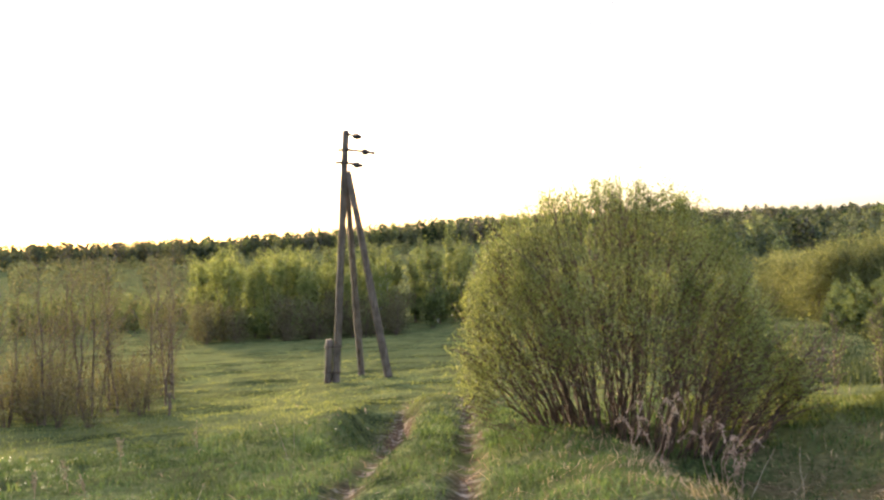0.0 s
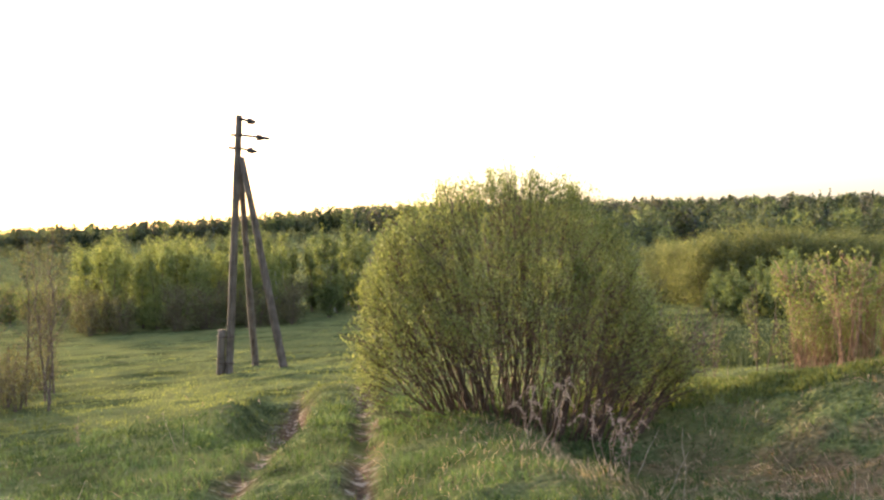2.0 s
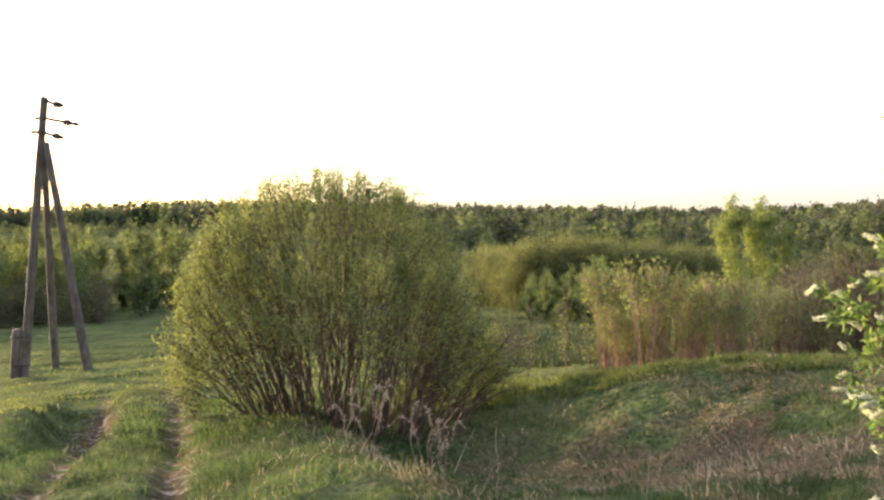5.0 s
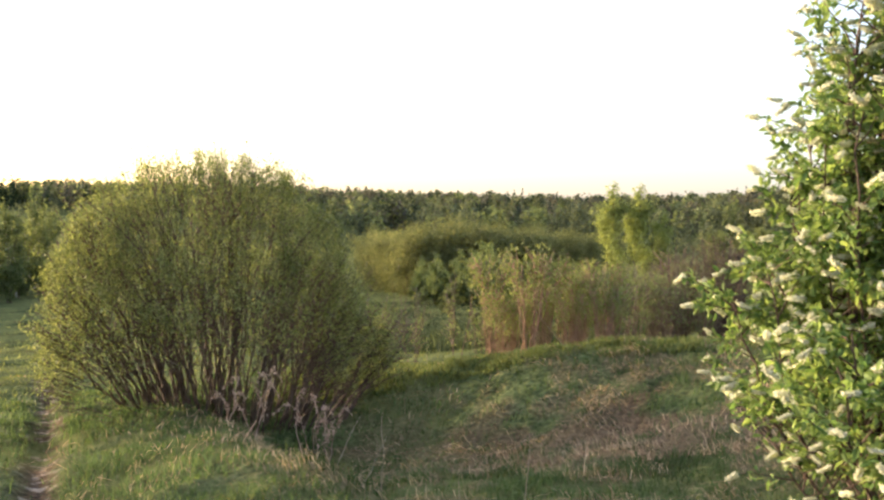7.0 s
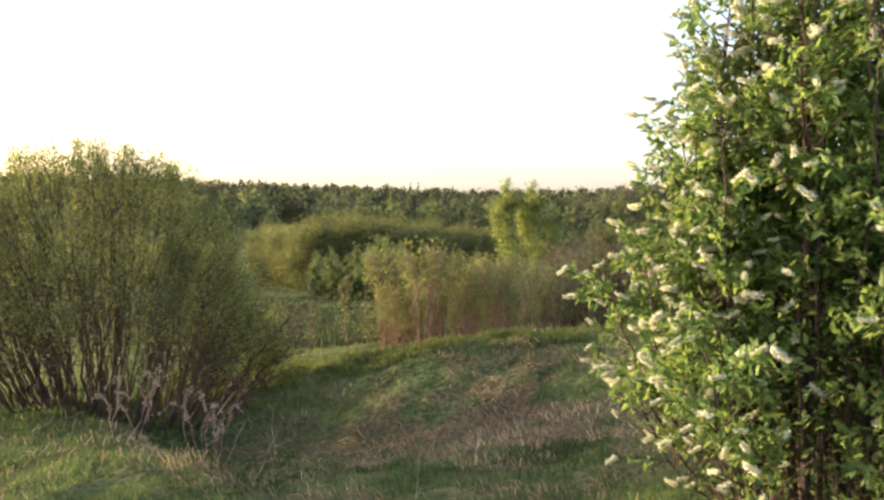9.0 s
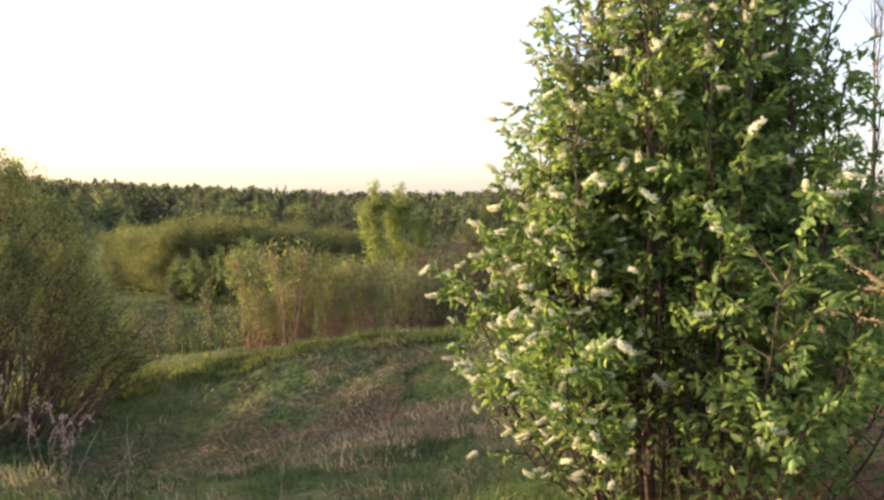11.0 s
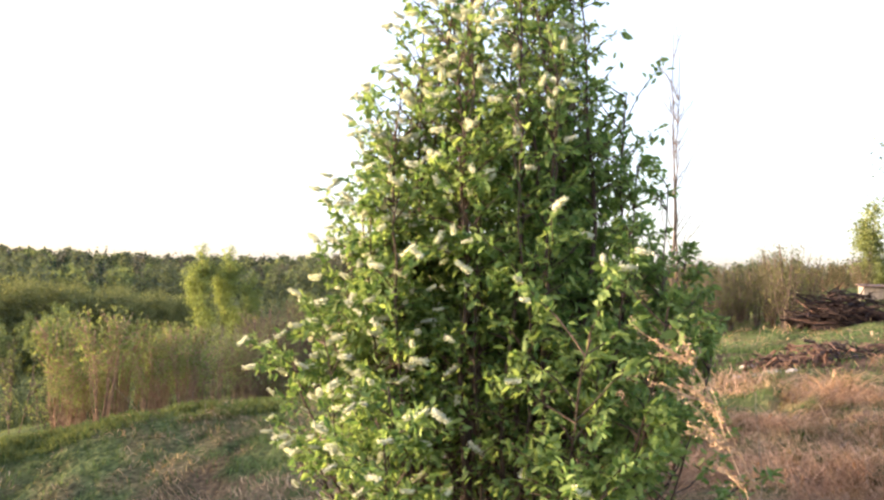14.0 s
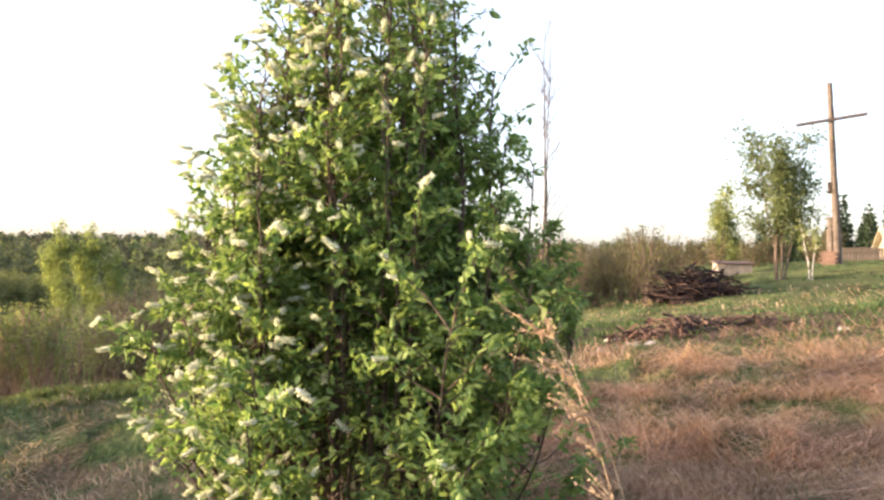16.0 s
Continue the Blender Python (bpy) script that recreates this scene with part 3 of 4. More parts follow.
# ---------------------------------------------------------------- the large willow bush
def willow_bush():
    global rng
    rng = np.random.default_rng(5)
    root = tagged(new("willow_bush"), "large rounded goat willow bush with many stems, freshly leafing", "shrub")
    place = at_ground(-11.0, 11.6)
    root.location = place
    tips, twigs = [], []

    def grow(foot, top, thick, branchy, arch):
        line = bent(foot, top, 10, 0.055, arch)
        child("stem", mesh_of("stem", *tube(line, np.linspace(thick, 0.005, 10), 5), WILLOW_BARK, True), root)
        for q in range(branchy):
            t = rng.uniform(0.28, 0.98)
            i = min(int(t * 9), 8)
            b = line[i] + (line[i + 1] - line[i]) * (t * 9 - i)
            e = b + (line[-1] - line[-4]) * rng.uniform(0.15, 0.5) + rng.normal(0, 0.2, 3) * [1, 1, 0.7] + [0, 0, 0.08]
            tw = bent(b, e, 4, 0.08)
            twigs.append(tube(tw, np.linspace(0.0075, 0.0025, 4), 4))
            tips.append(tw)

    for k in range(140):
        a = rng.uniform(0, 6.283)
        f = math.sqrt(rng.uniform(0, 1))
        # the feet stand in a long patch that runs down past the verge
        along, across = math.cos(a) * f, math.sin(a) * f
        foot = np.array([along * 1.15 + 0.25, -0.35 * along + across * 0.6, 0.0])
        foot[2] = float(land(place.x + foot[0], place.y + foot[1])) - place.z - 0.1
        el = math.radians(87 - 79 * f ** 1.1 + rng.normal(0, 6))
        reach = rng.uniform(0.9, 1.03)
        out, up = max(math.cos(el), 0.0) ** 0.7, max(math.sin(el), 0.02) ** 0.62
        top = np.array([math.cos(a) * out * (2.12 if math.cos(a) < 0 else 1.88), math.sin(a) * out * 1.8, 0.2 + up * 3.12]) * reach + [0.1, 0, 0]
        grow(foot, top, rng.uniform(0.009, 0.021), 11, 0.1)
    # long low limbs that lean out over the hollow
    for k in range(15):
        foot = np.array([1.0 + 0.06 * k, -0.5, 0.0])
        foot[2] = float(land(place.x + foot[0], place.y + foot[1])) - place.z - 0.1
        grow(foot, np.array([2.0 + 0.1 * k, rng.uniform(-0.6, 0.9), rng.uniform(1.0, 1.85) - 0.02 * k]), 0.022, 34, 0.06)
    for k in range(900):
        v = rng.normal(0, 1, 3)
        v[2] = abs(v[2]) * 0.9
        v /= (np.abs(v / [2.2, 1.9, 3.3]) ** 2.5).sum() ** 0.4
        tw = bent(v * 0.78 + [0.1, 0, 0.2], v * rng.uniform(0.9, 1.02) + [0.1, 0, 0.3], 4, 0.1)
        twigs.append(tube(tw, np.linspace(0.005, 0.002, 4), 4))
        tips.append(tw)
    # upright shoots that fringe the top
    for k in range(420):
        v = rng.normal(0, 1, 3)
        v[2] = abs(v[2]) + 0.7
        v /= (np.abs(v / [2.15, 1.85, 3.2]) ** 2.5).sum() ** 0.4
        b = v * 0.93 + [0.1, 0, 0.2]
        tw = bent(b, b + [v[0] * 0.06 + rng.normal(0, 0.05), v[1] * 0.06 + rng.normal(0, 0.05), rng.uniform(0.15, 0.48)], 4, 0.06)
        twigs.append(tube(tw, np.linspace(0.005, 0.002, 4), 4))
        tips += [tw] * 3
    child("twig_growth", mesh_of("twig_growth", *join(twigs), WILLOW_BARK, True), root, kind="stuff")
    t = np.array(tips)
    n = 145000
    k, s = rng.integers(0, len(t), n), 3 * rng.uniform(0, 1, n) ** 0.8
    i = np.minimum(s.astype(int), 2)
    p = t[k, i] + (t[k, i + 1] - t[k, i]) * (s - i)[:, None] + rng.normal(0, 0.05, (n, 3))
    low = 0.3 + 0.55 * step(-1.9, -0.2, p[:, 0]) + 0.35 * rng.uniform(0, 1, n)
    lobe = p[:, 0] > 1.5
    low = np.where(lobe, 0.3 + 0.3 * rng.uniform(0, 1, n), low)
    shell = (np.abs((p - [0.1, 0, 0.15]) / [2.3, 2.0, 3.45]) ** 2.5).sum(1)
    shell = np.where(((p[:, 0] > 1.5) & (p[:, 2] < 2.0)) | (p[:, 2] > 2.5), shell * 0.72, shell)
    thin = rng.uniform(0, 1, n) < 0.34 + 0.66 * step(0.1, 1.5, p[:, 2] - low) + 0.8 * step(-1.2, -1.9, p[:, 0]) + 0.15 * lobe + 0.5 * (p[:, 0] > 2.2)
    p = p[(p[:, 2] > low) & thin & (shell < 1.08 + 0.4 * rng.uniform(0, 1, n) ** 3)]
    child("foliage", mesh_of("foliage", *leaves(p, rng.uniform(0.028, 0.062, len(p)), "chip", -0.2, slim=0.36), WILLOW_LEAF), root, kind="stuff")
    return root


willow_bush()


# ---------------------------------------------------------------- the bird cherry
def raceme():
    """A drooping spike of small cream flowers."""
    n = 85
    t = rng.uniform(0.1, 1, n)
    a = rng.uniform(0, 6.283, n)
    rad = 0.015 * (1.15 - 0.6 * t)
    c = np.stack([np.cos(a) * rad + 0.02 * t * t, np.sin(a) * rad, -t * 0.115], 1)
    v, f = leaves(c, rng.uniform(0.011, 0.015, n), "chip", 0.0, np.stack([np.cos(a), np.sin(a), 0 * a], 1) * 1.2, slim=1.0)
    stalk = tube(np.array([[0, 0, 0], [0.001, 0, -0.015], [0.003, 0, -0.05], [0.012, 0, -0.09], [0.02, 0, -0.115]]), np.array([0.0015, 0.012, 0.0125, 0.009, 0.002]), 6)
    return mesh_of("flower_cluster", *join([(v, f), stalk]), BLOSSOM)


def cherry_reach(z):
    """The half width of the crown at a height: a broad skirt that tapers to a tall tip."""
    return np.interp(z, [0.1, 0.6, 1.2, 2.0, 2.6, 3.0, 3.4, 4.2], [1.02, 1.27, 1.29, 1.02, 0.77, 0.60, 0.45, 0.12])


def bird_cherry():
    global rng
    rng = np.random.default_rng(11)
    root = tagged(new("bird_cherry"), "bird cherry tree in leaf with white drooping flower clusters", "tree")
    root.location = at_ground(-61.4, 4.75)
    axis = np.array([0.0, 0.0, 0.0])
    branches, sprays = [], []
    # many upright stems, each clothed in short leafy twigs
    for k in range(92):
        a = 2.4 * k + rng.normal(0, 0.25)
        tall = 0.6 + 3.55 * (((k * 0.7549 + 0.13) % 1.0) ** 1.15)
        f = rng.uniform(0.8, 1.0) if k % 5 else math.sqrt(rng.uniform(0.0, 0.7))
        out = float(cherry_reach(tall)) * f * (1 + 0.05 * math.cos(a + 1.0))
        foot = np.array([math.cos(a) * 0.42 * f, math.sin(a) * 0.42 * f, -0.12])
        top = np.array([math.cos(a) * out, math.sin(a) * out, tall]) + axis * tall
        line = bent(foot, top, 12, 0.03)
        mid = np.sin(np.linspace(0, math.pi, 12))[:, None]
        line = line + mid * np.array([math.cos(a), math.sin(a), 0]) * 0.12 * f - mid * [0, 0, 0.05]
        thick = rng.uniform(0.013, 0.028) * (1 if tall > 2.5 else 0.35)
        child("stem", mesh_of("stem", *tube(line, np.linspace(thick, 0.004, 12), 6), CHERRY_BARK, True), root)
        for q in range(int(14 + 8 * tall)):
            t = 0.12 + 0.88 * rng.uniform(0, 1) ** 0.75
            i = min(int(t * 11), 10)
            b = line[i] + (line[i + 1] - line[i]) * (t * 11 - i)
            ang = rng.uniform(0, 6.283)
            ln = rng.uniform(0.1, 0.4) * (1.15 - 0.4 * t)
            e = b + np.array([math.cos(ang) * ln, math.sin(ang) * ln, ln * rng.uniform(0.1, 1.2)])
            br = bent(b, e, 6, 0.06, 0.02)
            branches.append(tube(br, np.linspace(0.005, 0.0018, 6), 4))
            sprays.append(br)
    # a few long shoots stand clear of the crown
    for ang, z, ln in ((2.3, 1.75, 0.36), (2.3, 2.35, 0.36), (2.4, 2.8, 0.3), (-0.7, 2.5, 0.3), (-0.5, 2.0, 0.3), (-0.6, 3.0, 0.28), (2.3, 1.2, 0.35)):
        reach = float(cherry_reach(z)) * 0.7
        b = np.array([math.cos(ang) * reach, math.sin(ang) * reach, z])
        br = bent(b, b + [math.cos(ang) * ln * 0.6, math.sin(ang) * ln * 0.6, ln * 0.9], 6, 0.05)
        branches.append(tube(br, np.linspace(0.006, 0.0018, 6), 4))
        sprays += [br] * 2
    child("branch_growth", mesh_of("branch_growth", *join(branches), CHERRY_BARK, True), root, kind="stuff")
    t = np.array(sprays)

    def on_spray(n, low=0.03):
        k, s = rng.integers(0, len(t), n), 5 * np.sqrt(rng.uniform(low, 1, n))
        i = np.minimum(s.astype(int), 4)
        way = t[k, 5] - t[k, 0]
        return t[k, i] + (t[k, i + 1] - t[k, i]) * (s - i)[:, None], way / (np.linalg.norm(way, axis=1)[:, None] + 1e-9)

    p, way = on_spray(100000)
    open_foot = rng.uniform(0, 1, len(p)) < (0.3 + 0.7 * step(0.2, 0.9, p[:, 2])) * (1 - 0.6 * step(1.6, 2.7, p[:, 2]))
    # the middle of the foot stays bare, so that the stems show
    bare = (np.hypot(p[:, 0], p[:, 1]) < 0.75) & (p[:, 2] < 1.3) & (rng.uniform(0, 1, len(p)) < 0.6)
    p, way = p[open_foot & ~bare], way[open_foot & ~bare]
    core, core_way = on_spray(24000)
    core[:, :2] *= 0.55
    inside = (core[:, 2] > 0.9) & (core[:, 2] < 2.7)
    p, way = np.concatenate([p, core[inside]]), np.concatenate([way, core_way[inside]])
    child("foliage", mesh_of("foliage", *leaves(p + rng.normal(0, 0.02, p.shape), rng.uniform(0.034, 0.067, len(p)), "leaf", 0.4, way * 1.0, 0.44), CHERRY_LEAF), root, kind="stuff")
    shapes = [raceme() for _ in range(5)]
    # flowers hang out at the crown's face
    p, way = on_spray(6000, 0.7)
    p = p + way * 0.05
    outer = np.hypot(p[:, 0], p[:, 1]) / cherry_reach(p[:, 2])
    sunny = 0.5 - 0.5 * (p[:, 0] * 0.6 - p[:, 1] * 0.8) / (np.hypot(p[:, 0], p[:, 1]) + 1e-6)
    pick = np.argsort(-(np.minimum(outer, 1.0) + 1.5 * sunny + 0.16 * p[:, 2] + rng.uniform(0, 0.9, len(p))))
    apart, cells = [], set()
    for i in pick:
        cell = tuple(np.floor(p[i] / 0.1).astype(int))
        if cell not in cells:
            cells.add(cell)
            apart.append(i)
    pick = np.array(apart[:1000])
    more = []
    for q, i in enumerate(pick[300:]):
        turn = math.degrees(math.atan2(p[i, 1], p[i, 0]))
        m = Matrix.Translation(p[i]) @ pose(0, 0, 0, 0, 0, turn + rng.normal(0, 50)) @ pose(0, 0, 0, 0, -rng.uniform(40, 112), 0) @ Matrix.Scale(rng.uniform(0.55, 0.88), 4)
        v = np.empty(len(shapes[q % 5].vertices) * 3, np.float32)
        shapes[q % 5].vertices.foreach_get("co", v)
        f = np.empty(len(shapes[q % 5].polygons) * 4, np.int32)
        shapes[q % 5].polygons.foreach_get("vertices", f)
        r = np.array(m.to_3x3())
        more.append((v.reshape(-1, 3) @ r.T + np.array(m.translation), f.reshape(-1, 4)))
    child("blossom_mass", mesh_of("blossom_mass", *join(more), BLOSSOM), root, kind="stuff")
    pick = pick[:300]
    for q, i in enumerate(pick):
        ob = child("flower_cluster", shapes[q % 5], root)
        turn = math.degrees(math.atan2(p[i, 1], p[i, 0]))
        ob.matrix_basis = Matrix.Translation(p[i]) @ pose(0, 0, 0, 0, 0, turn + rng.normal(0, 40)) @ pose(0, 0, 0, 0, -rng.uniform(40, 112), 0) @ Matrix.Scale(rng.uniform(0.55, 0.88), 4)
    # the outermost leaves one by one
    kinds = [mesh_of("leaf", *leaves(np.zeros((1, 3)), np.array([0.07]), "leaf", 0.3, np.array([[2.5, 0, 0]]), 0.52), CHERRY_LEAF) for _ in range(6)]
    p, way = on_spray(4000, 0.6)
    outer = np.hypot(p[:, 0], p[:, 1]) / cherry_reach(p[:, 2])
    for q, i in enumerate(np.argsort(-outer)[:290]):
        turn = math.degrees(math.atan2(p[i, 1], p[i, 0]))
        ob = child("leaf", kinds[q % 6], root)
        ob.matrix_basis = Matrix.Translation(p[i]) @ pose(0, 0, 0, rng.normal(0, 35), rng.normal(0, 35), turn + rng.normal(0, 50)) @ Matrix.Scale(rng.uniform(0.75, 1.25), 4)
    return root


bird_cherry()


# ---------------------------------------------------------------- poles
def block(w, d, h, bevel=0.01):
    """A board or box of that size about its middle, edges eased."""
    bm = bmesh.new()
    bmesh.ops.create_cube(bm, size=1, matrix=Matrix.Diagonal((w, d, h, 1)))
    if bevel:
        bmesh.ops.bevel(bm, geom=bm.edges[:], offset=bevel, segments=1, affect="EDGES")
    return bm


def part(name, bm, material, parent, label="", at=None):
    me = bpy.data.meshes.new(name)
    bm.to_mesh(me)
    bm.free()
    me.materials.append(material)
    ob = child(name, me, parent, label)
    if at is not None:
        ob.matrix_basis = at
    return ob


def turned(profile, sides=12):
    """A body of revolution about z, from (radius, height) pairs."""
    t = np.arange(sides) * 2 * math.pi / sides
    v = np.concatenate([np.stack([r * np.cos(t), r * np.sin(t), 0 * t + z], 1) for r, z in profile])
    i = np.arange(sides)
    j = (i + 1) % sides
    f = np.concatenate([np.stack([k * sides + i, k * sides + j, (k + 1) * sides + j, (k + 1) * sides + i], 1) for k in range(len(profile) - 1)])
    return v, f


INSULATOR = mesh_of("insulator", *turned([(0.001, -0.02), (0.03, -0.02), (0.035, 0.02), (0.085, 0.03), (0.09, 0.06), (0.05, 0.08), (0.085, 0.1),
                                          (0.085, 0.13), (0.045, 0.15), (0.05, 0.2), (0.001, 0.22)]), GLASS_CAP, True)


def timber(name, a, b, r0, r1, root, label=""):
    line = np.linspace(a, b, 9)
    line[1:-1] += rng.normal(0, 0.006, (7, 3))
    return child(name, mesh_of(name, *tube(line, np.linspace(r0, r1, 9) * rng.uniform(0.97, 1.03, 9), 14), TIMBER, True), root, label)


POLE_FOOT = at_ground(7.6, 29.0, 0.07)


def power_pole():
    root = tagged(new("power_pole"), "weathered wooden power pole with two braces and a footing post", "power pole")
    root.matrix_basis = Matrix.Translation(POLE_FOOT)
    timber("main_post", (-0.01, 0, -0.2), (0.50, 0, 9.0), 0.14, 0.115, root)
    timber("footing_post", (-0.29, -0.03, -0.5), (-0.2, -0.02, 1.6), 0.14, 0.135, root, "short footing post bound to the pole")
    timber("brace", (2.03, -0.5, -0.4), (0.56, -0.05, 7.55), 0.15, 0.105, root)
    timber("brace", (0.77, 1.6, -0.4), (0.46, 0.2, 7.5), 0.13, 0.10, root)
    for z in (0.45, 1.35):
        band = np.array([[math.cos(t) * 0.3 - 0.13 + z * 0.04, math.sin(t) * 0.17, z] for t in np.linspace(0, 2 * math.pi, 17)])
        child("wire_binding", mesh_of("wire_binding", *tube(band, np.full(17, 0.02), 5), STEEL, True), root, "rusted wire binding")
    # brackets on the head, with insulators strung towards the hill
    for z, reach, back in ((8.86, 0.42, 0.1), (8.3, 0.95, 0.25), (7.85, 0.5, 0.32)):
        x0 = 0.05 + 0.05 * z
        line = np.array([[x0 - back, 0.05, z + 0.02], [x0 + 0.1, -0.12, z], [x0 + reach * 0.6, -0.14, z - 0.06], [x0 + reach, -0.16, z - 0.12]])
        arm = child("bracket", mesh_of("bracket", *tube(line, np.array([0.055, 0.055, 0.05, 0.04]), 6), STEEL, True), root, "rusted steel bracket")
        for s in (0.62, 0.95):
            ins = child("insulator", INSULATOR, arm, "dark glazed insulator")
            ins.matrix_basis = Matrix.Translation((x0 + reach * s, -0.16, z - 0.12 * s)) @ pose(0, 0, 0, 0, 98, 0) @ Matrix.Scale(1.5 if s < 0.9 else 0.9, 4)


power_pole()


def wires():
    for z, reach in ((8.84, 0.42), (8.27, 0.95), (7.83, 0.5)):
        a = np.array(POLE_FOOT) + [0.0 + 0.054 * z + reach + 0.1, -0.16, z - 0.13]
        b = np.array([27.0 + reach, -24.0, 15.0 + (z - 8.0)])
        line = bent(a, b, 24, 0.0, -0.3)
        tagged(new("overhead_wire", mesh_of("overhead_wire", *tube(line, np.full(24, 0.0065), 5), WIRE, True)),
               "thin bare overhead wire strung from the power pole", "wire", "overhead wires")


wires()


def cross_pole():
    root = tagged(new("wireless_pole"), "leaning old timber pole with one crossarm and no wires", "power pole")
    root.matrix_basis = Matrix.Translation(at_ground(-90.3, 40, 0)) @ pose(0, 0, 0, -2.6, 0, 0)
    timber("post", (0, 0, -0.4), (0, 0, 8.1), 0.18, 0.115, root)
    timber("footing_post", (0.1, 0.3, -0.5), (0.06, 0.22, 2.1), 0.17, 0.15, root, "short footing post beside the pole")
    part("crossarm", block(0.12, 2.9, 0.13, 0.015), STEEL, root, "dark crossarm", Matrix.Translation((-0.16, 0, 6.42)) @ pose(0, 0, 0, -4.6, 0, 4))
    for y in (-0.12, 0.9):
        part("spike", block(0.03, 0.03, 0.26, 0.005), STEEL, root, at=Matrix.Translation((-0.16, y, 6.58 - y * 0.08)))
    part("steel_box", block(0.3, 0.16, 0.5, 0.02), STEEL, root, "small steel box on the pole", Matrix.Translation((0, 0.2, 3.4)))
    brick = tagged(new("brick_stand"), "small orange brick stand beside the pole's foot", "brick stand")
    brick.matrix_basis = Matrix.Translation(at_ground(-89.75, 39.6, 0.05))
    for row in range(7):
        for c in range(3):
            part("brick", block(0.24, 0.2, 0.085, 0.006), BRICK, brick,
                 at=Matrix.Translation((rng.normal(0, 0.006), (c - 1) * 0.21 + (0.05 if row % 2 else -0.05), 0.05 + row * 0.093)))


cross_pole()


# ---------------------------------------------------------------- sheds and house on the upper field
def low_shed():
    root = tagged(new("low_shed"), "low shed of silvered boards with a brown felt roof", "shed")
    root.matrix_basis = Matrix.Translation(at_ground(-84.0, 33.5, 0.04)) @ pose(0, 0, 0, 0, 0, -68) @ Matrix.Scale(0.52, 4)
    for k in range(16):
        for y in (-0.7, 0.7):
            part("board", block(0.14, 0.03, 0.92 + rng.normal(0, 0.01), 0.004), BOARD, root, at=Matrix.Translation((-1.15 + k * 0.155, y + rng.normal(0, 0.004), 0.44)))
    for k in range(8):
        for x in (-1.24, 1.26):
            part("board", block(0.03, 0.16, 0.95, 0.004), BOARD, root, at=Matrix.Translation((x, -0.6 + k * 0.172, 0.45)))
    part("roof", block(2.9, 1.75, 0.06, 0.01), ROOF, root, "brown felt roof", Matrix.Translation((0, 0, 0.98)) @ pose(0, 0, 0, 7, 0, 0))


low_shed()


def cottage():
    root = tagged(new("cottage"), "small pale yellow cottage with a pale fibre-cement roof", "house")
    root.matrix_basis = Matrix.Translation(at_ground(-94.8, 60, 1.35)) @ pose(0, 0, 0, 0, 0, 8)
    for name, w, d, x, y in (("wall", 4.0, 0.2, 0, -2.0), ("wall", 4.0, 0.2, 0, 2.0), ("wall", 0.2, 3.8, -1.9, 0), ("wall", 0.2, 3.8, 1.9, 0)):
        part(name, block(w, d, 2.2, 0.01), PALE_ROOF, root, at=Matrix.Translation((x, y, 1.1)))
    for s in (-1, 1):
        slope = part("roof", block(2.7, 4.9, 0.08, 0.01), PALE_ROOF, root, at=Matrix.Translation((s * 1.15, 0, 2.75)) @ pose(0, 0, 0, 0, s * 26, 0))
        for k in range(12):
            part("rib", block(2.7, 0.07, 0.05, 0.02), PALE_ROOF, slope, at=Matrix.Translation((0, -2.2 + k * 0.4, 0.05)))
    for y in (-2.0, 2.0):
        bm = bmesh.new()
        v = [bm.verts.new(c) for c in ((-1.9, y - 0.08, 2.2), (1.9, y - 0.08, 2.2), (0, y - 0.08, 3.2), (-1.9, y + 0.08, 2.2), (1.9, y + 0.08, 2.2), (0, y + 0.08, 3.2))]
        for q in ((0, 1, 2), (5, 4, 3), (0, 3, 4, 1), (1, 4, 5, 2), (2, 5, 3, 0)):
            bm.faces.new([v[i] for i in q])
        part("gable", bm, BOARD, root)
    win = part("window", block(0.06, 0.8, 0.9, 0.01), BOARD, root, at=Matrix.Translation((-2.02, 0.6, 1.2)))
    part("pane", block(0.02, 0.64, 0.74, 0.0), GLASS_CAP, win, "dark window pane", Matrix.Translation((-0.035, 0, 0)))


cottage()


def fence():
    root = tagged(new("board_fence"), "weathered grey board fence by the cottage", "fence")
    root.matrix_basis = Matrix.Translation(at_ground(-91.7, 46, 0.05)) @ pose(0, 0, 0, 0, 0, 4)
    for k in range(22):
        part("slat", block(0.03, 0.1, 0.7 + rng.normal(0, 0.03), 0.004), TIMBER, root, at=Matrix.Translation((0, -1.5 + k * 0.135, 0.36)))
    for z in (0.2, 0.55):
        part("rail", block(0.04, 3.0, 0.07, 0.006), TIMBER, root, at=Matrix.Translation((0.036, -0.05, z)))


fence()


# ---------------------------------------------------------------- brushwood and rubble
STICKS = []
for n in range(8):
    STICKS.append([mesh_of("stick", *tube(bent((-0.5, 0, 0), (0.5, 0, 0), 6, 0.05), np.linspace(0.012, 0.003, 6) * rng.uniform(0.6, 1.4), 5), m, True) for m in (BRUSH, CUT)])


